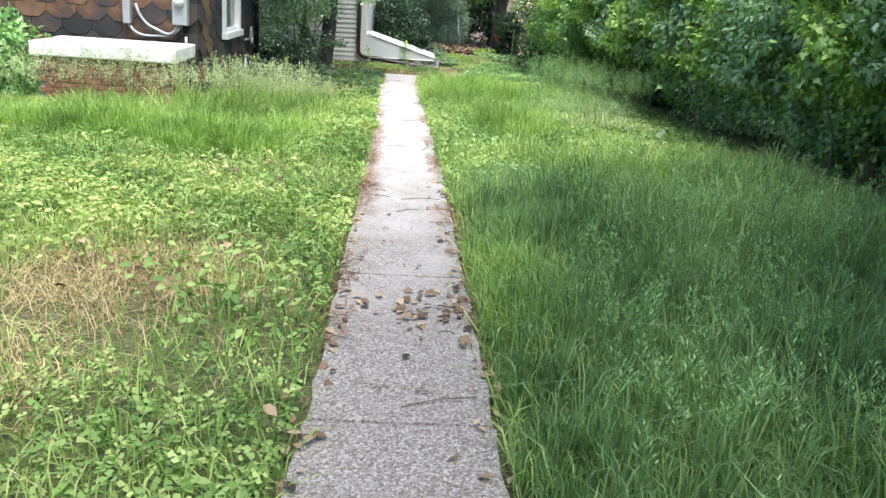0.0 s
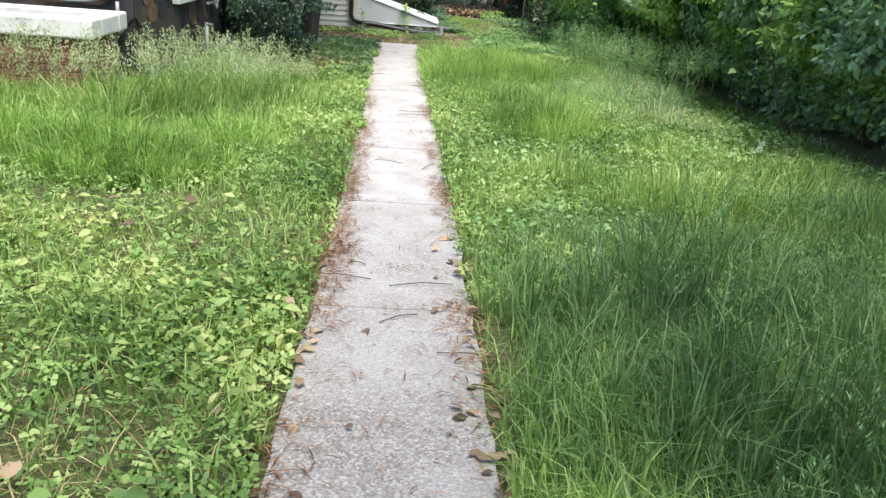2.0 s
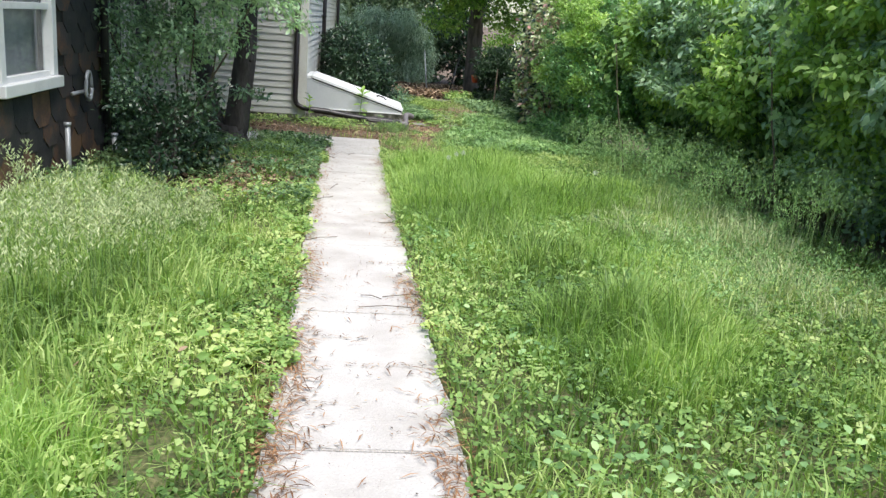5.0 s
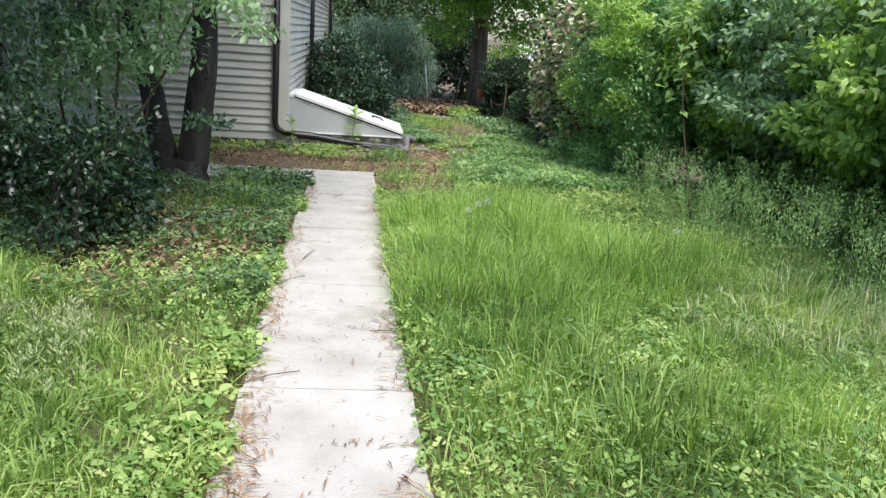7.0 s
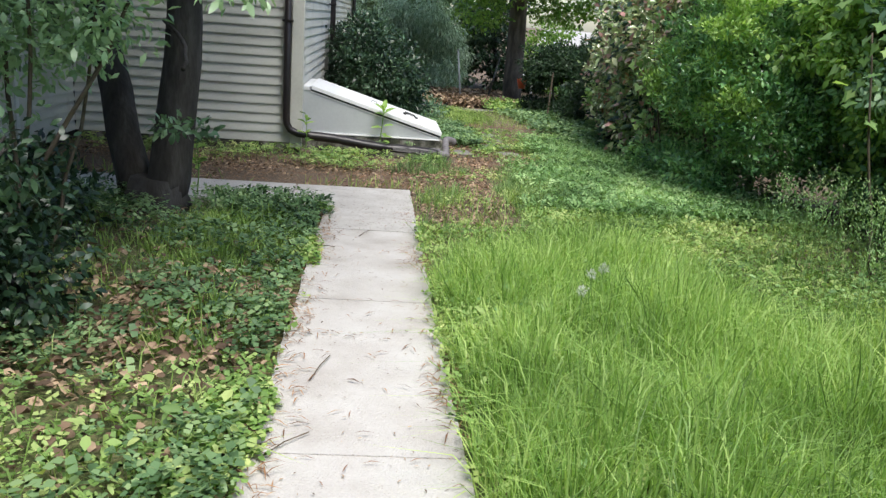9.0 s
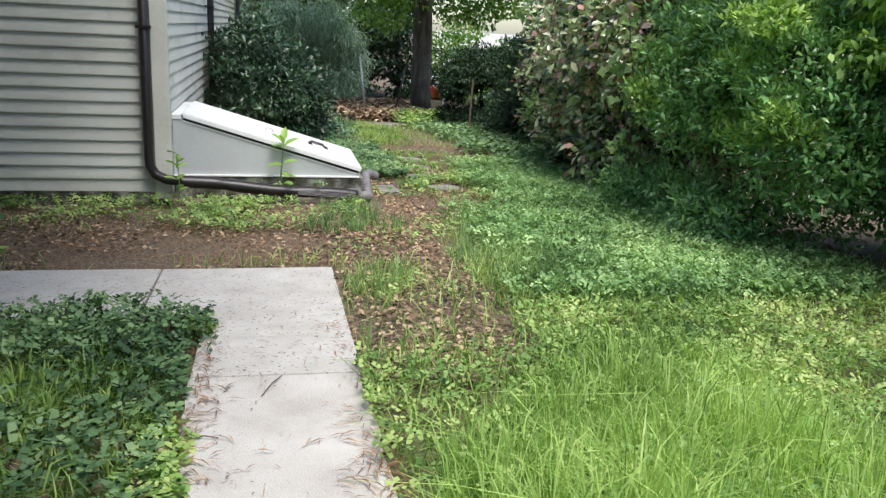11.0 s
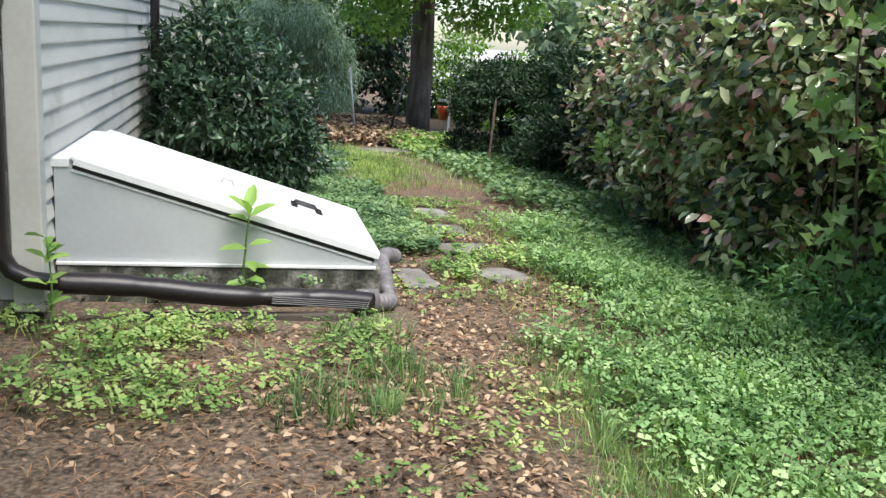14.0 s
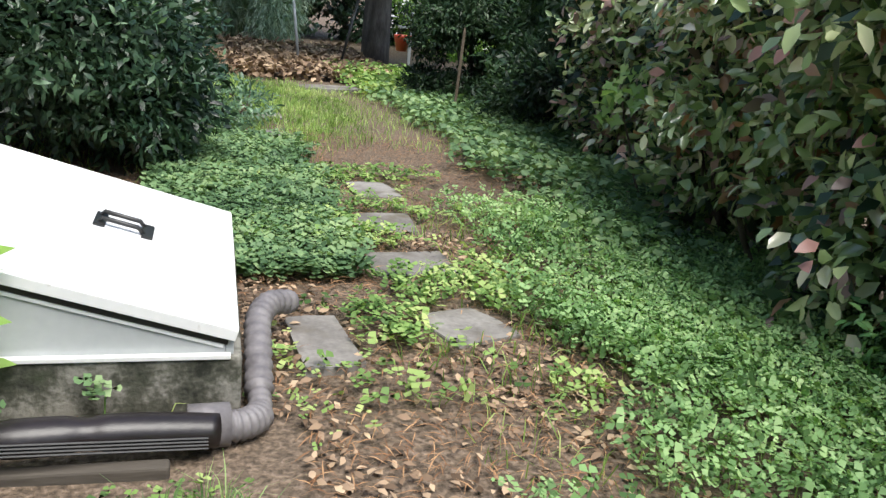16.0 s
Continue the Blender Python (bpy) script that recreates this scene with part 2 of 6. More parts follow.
M_BRONZE = leafy("bronze_leaf_undersides", [(0.1, (0.15, 0.13, 0.075)), (0.5, (0.24, 0.21, 0.13)), (0.9, (0.32, 0.19, 0.11))], 0.4, 0.15, patch=0.3)
M_RUST = leafy("orange_dying_leaves", [(0.1, (0.22, 0.09, 0.04)), (0.9, (0.38, 0.20, 0.09))], 0.35, 0.15, leaf_gain=1.0, tone=(1.0, 1.0, 1.0))
M_YEW = leafy("dark_yew_needles", [(0.1, (0.005, 0.015, 0.005)), (0.5, (0.011, 0.033, 0.009)), (0.9, (0.03, 0.07, 0.018))], 0.5, 0.15)
M_DARKBUSH = leafy("dark_shrub_leaves", [(0.1, (0.006, 0.022, 0.008)), (0.5, (0.019, 0.055, 0.019)), (0.9, (0.06, 0.13, 0.045))], 0.35, 0.2, spec=0.5, leaf_gain=1.0)
M_MAPLE = leafy("maple_leaves", [(0.1, (0.06, 0.15, 0.03)), (0.5, (0.12, 0.25, 0.055)), (0.9, (0.22, 0.36, 0.09))], 0.5, 0.4)
M_CANOPY = leafy("tree_canopy_leaves", [(0.1, (0.05, 0.14, 0.02)), (0.5, (0.115, 0.255, 0.04)), (0.9, (0.24, 0.39, 0.08))], 0.5, 0.45)
M_FARLEAF = leafy("far_tree_leaves", [(0.1, (0.035, 0.085, 0.03)), (0.5, (0.085, 0.165, 0.06)), (0.9, (0.17, 0.26, 0.11))], 0.6, 0.3, leaf_gain=1.2)
M_BAMBOO = leafy("bamboo_leaves", [(0.1, (0.07, 0.15, 0.07)), (0.5, (0.16, 0.28, 0.15)), (0.9, (0.28, 0.41, 0.25))], 0.5, 0.35)
M_DEAD = leafy("dead_leaves", [(0.1, (0.07, 0.047, 0.030)), (0.5, (0.165, 0.115, 0.075)), (0.9, (0.32, 0.245, 0.165))], 0.85, 0.1, 1.0, patch=0.2, tone=(1.05, 1.0, 1.0))
M_NEEDLE = leafy("pine_needles", [(0.1, (0.085, 0.045, 0.022)), (0.5, (0.175, 0.092, 0.046)), (0.9, (0.27, 0.17, 0.09))], 0.85, 0.05, 1.0, patch=0.3, tone=(1.05, 1.0, 1.0))
M_PUFF = leafy("white_seed_puffs", [(0.1, (0.45, 0.55, 0.42)), (0.9, (0.5, 0.6, 0.48))], 0.9, 0.3, 1.0, tone=(1.05, 1.0, 1.0))

# path: cement skin worn off towards the near end, so that the pebbles show; the shade there is in the colour too
M_PATH, pn, pl_, pb = nodes_of("worn_shaded_path_concrete")
p_geo, p_sep = pn.new("ShaderNodeNewGeometry"), pn.new("ShaderNodeSeparateXYZ")
pl_.new(p_geo.outputs["Position"], p_sep.inputs[0])
p_vor, p_big, p_fine, p_wear_shade = pn.new("ShaderNodeTexVoronoi"), pn.new("ShaderNodeTexNoise"), pn.new("ShaderNodeTexNoise"), pn.new("ShaderNodeTexNoise")
for q, sc in ((p_vor, 110.0), (p_big, 3.0), (p_fine, 140.0), (p_wear_shade, 1.6)):
    q.inputs["Scale"].default_value = sc
    pl_.new(p_geo.outputs["Position"], q.inputs["Vector"])
p_big.inputs["Detail"].default_value = p_wear_shade.inputs["Detail"].default_value = 6
p_bw = pn.new("ShaderNodeRGBToBW")
pl_.new(p_vor.outputs["Color"], p_bw.inputs[0])
r_peb = ramp(pn, [(0.15, (0.16, 0.13, 0.11)), (0.4, (0.25, 0.22, 0.195)), (0.65, (0.33, 0.30, 0.275)), (0.85, (0.47, 0.44, 0.41))])
pl_.new(p_bw.outputs[0], r_peb.inputs["Fac"])
r_skin = ramp(pn, [(0.25, (0.42, 0.385, 0.355)), (0.5, (0.54, 0.51, 0.485)), (0.75, (0.62, 0.60, 0.58))])
pl_.new(p_big.outputs["Fac"], r_skin.inputs["Fac"])
p_ma = pn.new("ShaderNodeMath")
p_ma.operation = "MULTIPLY_ADD"
pl_.new(p_wear_shade.outputs["Fac"], p_ma.inputs[0])
p_ma.inputs[1].default_value = 9.0
pl_.new(p_sep.outputs["Y"], p_ma.inputs[2])
# paler with distance: holds the open sky's light beyond the shaded start
p_mr = pn.new("ShaderNodeMapRange")
p_mr.inputs["From Min"].default_value, p_mr.inputs["From Max"].default_value = 8.0, 14.0
p_mr.inputs["To Min"].default_value, p_mr.inputs["To Max"].default_value = 0.0, 0.88
pl_.new(p_ma.outputs[0], p_mr.inputs["Value"])
p_mix = pn.new("ShaderNodeMixRGB")
pl_.new(p_mr.outputs[0], p_mix.inputs["Fac"])
pl_.new(r_peb.outputs["Color"], p_mix.inputs["Color1"])
pl_.new(r_skin.outputs["Color"], p_mix.inputs["Color2"])
r_spot = ramp(pn, [(0.66, (1, 1, 1)), (0.74, (0.6, 0.52, 0.45))])
pl_.new(p_fine.outputs["Fac"], r_spot.inputs["Fac"])
p_mul = pn.new("ShaderNodeMixRGB")
p_mul.blend_type = "MULTIPLY"
p_mul.inputs["Fac"].default_value = 1.0
pl_.new(p_mix.outputs["Color"], p_mul.inputs["Color1"])
pl_.new(r_spot.outputs["Color"], p_mul.inputs["Color2"])
pl_.new(p_mul.outputs["Color"], pb.inputs["Base Color"])
pb.inputs["Roughness"].default_value = 0.92
p_bump = pn.new("ShaderNodeBump")
p_bump.inputs["Strength"].default_value, p_bump.inputs["Distance"].default_value = 0.5, 0.006
p_bump.invert = True
pl_.new(p_vor.outputs["Distance"], p_bump.inputs["Height"])
pl_.new(p_bump.outputs[0], pb.inputs["Normal"])

# ground: bare soil with needles, greener thatch under the lawns
M_GROUND, gn, gl, gb = nodes_of("garden_ground")
g_geo = gn.new("ShaderNodeNewGeometry")
g1, g2, g3 = (gn.new("ShaderNodeTexNoise") for _ in range(3))
for q, s, d in ((g1, 1.3, 6), (g2, 40.0, 6), (g3, 0.5, 4)):
    q.inputs["Scale"].default_value, q.inputs["Detail"].default_value = s, d
    gl.new(g_geo.outputs["Position"], q.inputs["Vector"])
r_soil = ramp(gn, [(0.3, (0.06, 0.04, 0.03)), (0.5, (0.155, 0.106, 0.08)), (0.7, (0.29, 0.21, 0.16))])
r_turf = ramp(gn, [(0.3, (0.05, 0.075, 0.02)), (0.5, (0.11, 0.14, 0.045)), (0.7, (0.20, 0.19, 0.085))])
gl.new(g2.outputs["Fac"], r_soil.inputs["Fac"])
gl.new(g2.outputs["Fac"], r_turf.inputs["Fac"])
sep = gn.new("ShaderNodeSeparateXYZ")
gl.new(g_geo.outputs["Position"], sep.inputs[0])
ma = gn.new("ShaderNodeMath")
ma.operation = "MULTIPLY_ADD"
gl.new(g1.outputs["Fac"], ma.inputs[0])
ma.inputs[1].default_value = 4.0
gl.new(sep.outputs["Y"], ma.inputs[2])
mr = gn.new("ShaderNodeMapRange")
mr.inputs["From Min"].default_value, mr.inputs["From Max"].default_value = 20.6, 22.6
mr.inputs["To Min"].default_value, mr.inputs["To Max"].default_value = 0.85, 0.1
gl.new(ma.outputs[0], mr.inputs["Value"])
mg = gn.new("ShaderNodeMixRGB")
gl.new(mr.outputs[0], mg.inputs["Fac"])
gl.new(r_soil.outputs["Color"], mg.inputs["Color1"])
gl.new(r_turf.outputs["Color"], mg.inputs["Color2"])
gl.new(mg.outputs["Color"], gb.inputs["Base Color"])
gb.inputs["Roughness"].default_value = 1.0
gbp = gn.new("ShaderNodeBump")
gbp.inputs["Strength"].default_value, gbp.inputs["Distance"].default_value = 1.0, 0.03
gl.new(g2.outputs["Fac"], gbp.inputs["Height"])
gl.new(gbp.outputs[0], gb.inputs["Normal"])


# ---------- mesh helpers ----------
def part(name, bm, mat, parent=None, label="", smooth=False):
    """Links a bmesh as one mesh object, as a thing or under a thing."""
    me = bpy.data.meshes.new(name)
    if smooth:
        for f in bm.faces:
            f.smooth = True
    bm.to_mesh(me)
    bm.free()
    me.materials.append(mat)
    ob = new(name, me)
    if parent:
        ob.parent = parent
    if label:
        ob["label"] = label
    return ob


def thing(name, label, category, group="", kind="", at=(0, 0, 0)):
    ob = new(name)
    ob.location = at
    ob.empty_display_size = 0.1
    return tagged(ob, label, category, group, kind)


def box(bm, lo, hi, bevel=0.0):
    c = [(a + b) / 2 for a, b in zip(lo, hi)]
    s = [b - a for a, b in zip(lo, hi)]
    r = bmesh.ops.create_cube(bm, size=1, matrix=Matrix.Translation(c) @ Matrix.Diagonal((*s, 1)))
    if bevel:
        es = list({e for v in r["verts"] for e in v.link_edges})
        bmesh.ops.bevel(bm, geom=es, offset=bevel, segments=2, affect="EDGES", profile=0.5)
    return bm


def boxed(lo, hi, bevel=0.0):
    return box(bmesh.new(), lo, hi, bevel)


def tube(points, radii, sides=8, bm=None, squash=1.0, rough=0.0):
    """A tapered tube along points."""
    bm = bm or bmesh.new()
    rings = []
    pts = [Vector(p) for p in points]
    for i, p in enumerate(pts):
        d = (pts[min(i + 1, len(pts) - 1)] - pts[max(i - 1, 0)]).normalized()
        u = d.cross(Vector((0, 0, 1)) if abs(d.z) < 0.9 else Vector((1, 0, 0))).normalized()
        w = d.cross(u)
        r = radii[i] if hasattr(radii, "__len__") else radii
        ring = []
        for k in range(sides):
            a = 2 * math.pi * k / sides
            rr = r * (1 + rough * math.sin(k * 2.3 + i * 1.7))
            ring.append(bm.verts.new(p + u * math.cos(a) * rr + w * math.sin(a) * rr * squash))
        rings.append(ring)
    for a, b in zip(rings, rings[1:]):
        for k in range(sides):
            bm.faces.new((a[k], a[(k + 1) % sides], b[(k + 1) % sides], b[k]))
    bm.faces.new(rings[0][::-1])
    bm.faces.new(rings[-1])
    return bm


def prism(bm, outline, z0, z1, bevel=0.0):
    """An upright slab over an outline of (x, y); z0, z1 may be functions of x and y."""
    lo = [bm.verts.new((x, y, z0(x, y) if callable(z0) else z0)) for x, y in outline]
    hi = [bm.verts.new((x, y, z1(x, y) if callable(z1) else z1)) for x, y in outline]
    n = len(outline)
    top = bm.faces.new(hi)
    bm.faces.new(lo[::-1])
    for i in range(n):
        bm.faces.new((lo[i], lo[(i + 1) % n], hi[(i + 1) % n], hi[i]))
    if bevel:
        bmesh.ops.bevel(bm, geom=list(top.edges), offset=bevel, segments=2, affect="EDGES")
    bmesh.ops.recalc_face_normals(bm, faces=bm.faces)
    return bm


def raw(name, verts, faces, mat, parent=None, label=""):
    """A large mesh from numpy arrays; faces of one size."""
    me = bpy.data.meshes.new(name)
    nv, nf, k = len(verts), len(faces), faces.shape[1]
    me.vertices.add(nv)
    me.vertices.foreach_set("co", np.ascontiguousarray(verts, np.float32).ravel())
    me.loops.add(nf * k)
    me.loops.foreach_set("vertex_index", np.ascontiguousarray(faces, np.int32).ravel())
    me.polygons.add(nf)
    me.polygons.foreach_set("loop_start", np.arange(nf, dtype=np.int32) * k)
    me.update(calc_edges=True)
    me.materials.append(mat)
    ob = new(name, me)
    if parent:
        ob.parent = parent
    if label:
        ob["label"] = label
    return ob


# leaf outlines: along, across, up; and their triangles
OVAL = (np.array([(0, 0, 0), (0.38, 0.5, 0.10), (0.38, -0.5, 0.10), (0.42, 0, 0), (0.78, 0.36, 0.03), (0.78, -0.36, 0.03), (1, 0, -0.10)], float),
        np.array([(0, 3, 1), (0, 2, 3), (3, 4, 1), (3, 2, 5), (3, 6, 4), (3, 5, 6)]))
DIAMOND = (np.array([(0, 0, 0), (0.45, 0.5, 0.08), (0.45, -0.5, 0.08), (1, 0, -0.05)], float), np.array([(0, 2, 1), (1, 2, 3)]))
LANCE = (np.array([(0, 0, 0), (0.4, 0.5, 0.06), (0.4, -0.5, 0.06), (0.75, 0.33, -0.02), (0.75, -0.33, -0.02), (1, 0, -0.14)], float),
         np.array([(0, 2, 1), (1, 2, 4), (1, 4, 3), (3, 4, 5)]))
TREFOIL = (np.array([(0, 0, 0), (0.5, 0.25, 0.05), (0.62, 0, 0.05), (0.5, -0.25, 0.05), (-0.05, 0.55, 0.05), (-0.42, 0.5, 0.05), (-0.5, 0.12, 0.05),
                     (-0.5, -0.12, 0.05), (-0.42, -0.5, 0.05), (-0.05, -0.55, 0.05)], float),
           np.array([(0, 2, 1), (0, 3, 2), (0, 5, 4), (0, 6, 5), (0, 8, 7), (0, 9, 8)]))
_st = [(0.0, 0.0, 0.0)]
for _k in range(11):
    _a = math.pi * (-0.82 + 1.64 * _k / 10)
    _r = (0.62, 0.46, 0.80, 0.52, 0.95, 0.58, 0.95, 0.52, 0.80, 0.46, 0.62)[_k] if _k not in (5,) else 1.05
    _st.append((_r * math.cos(_a), _r * math.sin(_a), 0.04 * math.cos(_k * 2.2)))
_st[5] = (0.56 * math.cos(math.pi * -0.164), 0.56 * math.sin(math.pi * -0.164), 0.03)
_st[7] = (0.56 * math.cos(math.pi * 0.164), 0.56 * math.sin(math.pi * 0.164), 0.03)
MAPLE = (np.array(_st), np.array([(0, _k, _k + 1) for _k in range(1, 11)]))


def unit(v):
    return v / np.maximum(np.linalg.norm(v, axis=1, keepdims=True), 1e-9)


def leaves(name, shape, at, along, normal, length, width, mat, parent=None, label=""):
    """One mesh of many small leaves."""
    tv, tf = shape
    n, k = len(at), len(tv)
    a = unit(along)
    s = unit(np.cross(normal, a))
    w = np.cross(a, s)
    length = np.broadcast_to(np.asarray(length, float), (n,))[:, None, None]
    width = np.broadcast_to(np.asarray(width, float), (n,))[:, None, None]
    v = at[:, None, :] + a[:, None, :] * tv[None, :, :1] * length + s[:, None, :] * tv[None, :, 1:2] * width + w[:, None, :] * tv[None, :, 2:] * length
    f = (tf[None] + (np.arange(n) * k)[:, None, None]).reshape(-1, 3)
    return raw(name, v.reshape(-1, 3), f, mat, parent, label)


def blades(name, x, y, h, w, mat, lean=0.35, parent=None, label="", z=None, ang=None):
    """Grass blades: a tapered, bent strip each."""
    n = len(x)
    z = gz(x, y) if z is None else z
    ang = rng.uniform(0, 2 * math.pi, n) if ang is None else ang
    d = np.stack([np.cos(ang), np.sin(ang), np.zeros(n)], 1)
    fa = rng.uniform(0, 2 * math.pi, n)
    sd = np.stack([np.cos(fa), np.sin(fa), np.zeros(n)], 1) * (w[:, None] if hasattr(w, "__len__") else w) / 2
    base = np.stack([x, y, z - 0.01], 1)
    ln = (np.abs(rng.normal(0, 1, n)) * lean + 0.08)[:, None]
    up = np.array([[0, 0, 1.0]])
    h = h[:, None]
    mid = base + up * h * 0.55 + d * h * 0.22 * ln
    hi = base + up * h * (0.85 - 0.05 * ln) + d * h * 0.55 * ln
    tip = base + up * h * (1.0 - 0.28 * np.minimum(ln, 1.6)) + d * h * 1.0 * ln
    mid = (mid + hi) / 2
    v = np.stack([base - sd, base + sd, mid - sd * 0.85, mid + sd * 0.85, tip], 1).reshape(-1, 3)
    t = np.array([(0, 1, 3), (0, 3, 2), (2, 3, 4)])
    f = (t[None] + (np.arange(n) * 5)[:, None, None]).reshape(-1, 3)
    return raw(name, v, f, mat, parent, label)


def scatter(n, x0, x1, y0, y1):
    return rng.uniform(x0, x1, n), rng.uniform(y0, y1, n)


def clump_points(n, centre, radii, fill=0.55, low=-1.0):
    """Points near the skin of a lumpy ellipsoid, with the way outwards."""
    d = unit(rng.normal(0, 1, (n, 3)))
    d[:, 2] = np.where(d[:, 2] < low, -d[:, 2], d[:, 2])
    r = 1 - (1 - fill) * rng.random(n) ** 1.6
    lump = 1 + 0.24 * np.sin(d[:, 0] * 7 + centre[1] * 3) * np.sin(d[:, 1] * 6 + centre[0] * 5) + 0.16 * np.sin(d[:, 2] * 9 + centre[1])
    p = np.asarray(centre) + d * np.asarray(radii) * (r * lump)[:, None]
    return p, unit(d / np.asarray(radii))


def leaf_cloud(name, clumps, shape, per_m2, length, width, mat, parent, label="", fill=0.5, droop=0.25, spread=0.55):
    """Leaves over several clumps (centre, radii)."""
    ps, ds = [], []
    for c, r in clumps:
        area = 4 * math.pi * ((r[0] * r[1]) ** 1.6 / 3 + (r[0] * r[2]) ** 1.6 / 3 + (r[1] * r[2]) ** 1.6 / 3) ** (1 / 1.6)
        p, d = clump_points(int(area * per_m2), c, r, fill)
        ok = p[:, 2] > gz(p[:, 0], p[:, 1]) + 0.04
        ps.append(p[ok])
        ds.append(d[ok])
    p, d = np.concatenate(ps), np.concatenate(ds)
    n = len(p)
    nrm = unit(d * 0.6 + np.array([[0, 0, 0.55]]) + rng.normal(0, spread, (n, 3)))
    al = unit(d * 0.7 + rng.normal(0, 0.7, (n, 3)) - np.array([[0, 0, droop]]))
    s = rng.uniform(0.6, 1.25, n)
    return leaves(name, shape, p, al, nrm, length * s, width * s, mat, parent, label)


# ---------- ground ----------
gx = np.concatenate([[-3000, -300, -60, -25], np.linspace(-12, 12, 97), [25, 60, 300, 3000]])
gy = np.concatenate([[-3000, -300, -60, -20], np.linspace(-8, 52, 161), [80, 150, 400, 3000]])
GX, GY = np.meshgrid(gx, gy, indexing="ij")
GZ = gz(GX, GY) - 0.02
near = (np.abs(GX) < 12) & (GY > -8) & (GY < 50)
GZ = GZ + near * (0.02 * wobble(GX, GY, 0.9, 2.0) * ~on_path(GX, GY, 0.3) - 0.02 * on_path(GX, GY, 0.2))
ii, jj = np.meshgrid(np.arange(len(gx) - 1), np.arange(len(gy) - 1), indexing="ij")
k0 = (ii * len(gy) + jj).ravel()
gf = np.stack([k0, k0 + len(gy), k0 + len(gy) + 1, k0 + 1], 1)
ground = raw("ground", np.stack([GX, GY, GZ], -1).reshape(-1, 3), gf, M_GROUND)
tagged(ground, "brown soil and thatch under an overgrown garden", "ground", kind="structure")


# ---------- shingled house ----------
AX, AY0, AY1, AXL, AZ = -3.15, 13.0, 17.75, -11.0, 3.0


def wall_piece(name, lo, hi, mat, parent):
    return part(name, boxed(lo, hi), mat, parent)


house_a = thing("shingled_house", "dark house clad in brown and slate hexagonal shingles", "house", at=(AX, AY0, -0.6))
house_a.matrix_world = Matrix.Identity(4)
WY0, WY1, WZ0, WZ1 = 14.66, 16.0, 0.38, 1.9
wall_piece("wall", (AXL, AY0, -1.2), (AX, AY0 + 0.2, AZ), M_DARKWALL, house_a)
wall_piece("wall", (AX - 0.2, AY0 + 0.2, -1.2), (AX, WY0, AZ), M_DARKWALL, house_a)
wall_piece("wall", (AX - 0.2, WY1, -1.2), (AX, AY1, AZ), M_DARKWALL, house_a)
wall_piece("wall", (AX - 0.2, WY0, -1.2), (AX, WY1, WZ0), M_DARKWALL, house_a)
wall_piece("wall", (AX - 0.2, WY0, WZ1), (AX, WY1, AZ), M_DARKWALL, house_a)
wall_piece("wall", (AXL, AY1 - 0.2, -1.2), (AX - 0.2, AY1, AZ), M_DARKWALL, house_a)
wall_piece("wall", (AXL, AY0 + 0.2, -1.2), (AXL + 0.2, AY1 - 0.2, AZ), M_DARKWALL, house_a)
bm = bmesh.new()
mid = (AY0 + AY1) / 2
vs = [bm.verts.new(p) for p in [(AXL - 0.4, AY0 - 0.4, AZ - 0.1), (AX + 0.4, AY0 - 0.4, AZ - 0.1), (AX + 0.4, mid, AZ + 1.8), (AXL - 0.4, mid, AZ + 1.8), (AX + 0.4, AY1 + 0.4, AZ - 0.1), (AXL - 0.4, AY1 + 0.4, AZ - 0.1)]]
bm.faces.new(vs[:4])
bm.faces.new((vs[3], vs[2], vs[4], vs[5]))
bm.faces.new((vs[1], vs[4], vs[2]))
bm.faces.new((vs[0], vs[3], vs[5]))
bm.faces.new((vs[0], vs[5], vs[4], vs[1]))
part("roof", bm, M_ROOF, house_a)


def sash_window(parent, x, y0, y1, z0, z1, mat, back):
    """A window in a wall that faces +x."""
    win = part("window", boxed((x - 0.16, y0 + 0.02, z0 + 0.02), (x - 0.13, y1 - 0.02, z1 - 0.02)), back, parent, "grey net curtain behind glass")
    e = 0.11
    part("frame", boxed((x - 0.05, y0, z0 + e), (x + 0.055, y0 + e, z1 - e), 0.006), mat, win)
    part("frame", boxed((x - 0.05, y1 - e, z0 + e), (x + 0.055, y1, z1 - e), 0.006), mat, win)
    part("frame", boxed((x - 0.05, y0, z1 - e), (x + 0.055, y1, z1), 0.006), mat, win)
    part("sill", boxed((x - 0.05, y0 - 0.03, z0), (x + 0.10, y1 + 0.03, z0 + e), 0.01), mat, win)
    part("sash_rail", boxed((x - 0.04, y0 + e, (z0 + z1) / 2 - 0.03), (x + 0.02, y1 - e, (z0 + z1) / 2 + 0.03), 0.005), mat, win)
    part("sash_rail", boxed((x - 0.04, y0 + e, z0 + e), (x + 0.02, y1 - e, z0 + e + 0.05), 0.005), mat, win)
    pane = part("pane", boxed((x - 0.035, y0 + e, z0 + e + 0.05), (x - 0.03, y1 - e, z1 - e)), M_GLASS, win)
    pane.visible_shadow = False
    return win


sash_window(house_a, AX, WY0, WY1, WZ0, WZ1, M_WHITE, M_CURTAIN)
part("corner_post", boxed((AX - 0.02, AY1 - 0.14, -0.7), (AX + 0.05, AY1 + 0.02, AZ), 0.01), M_BLACK, house_a)

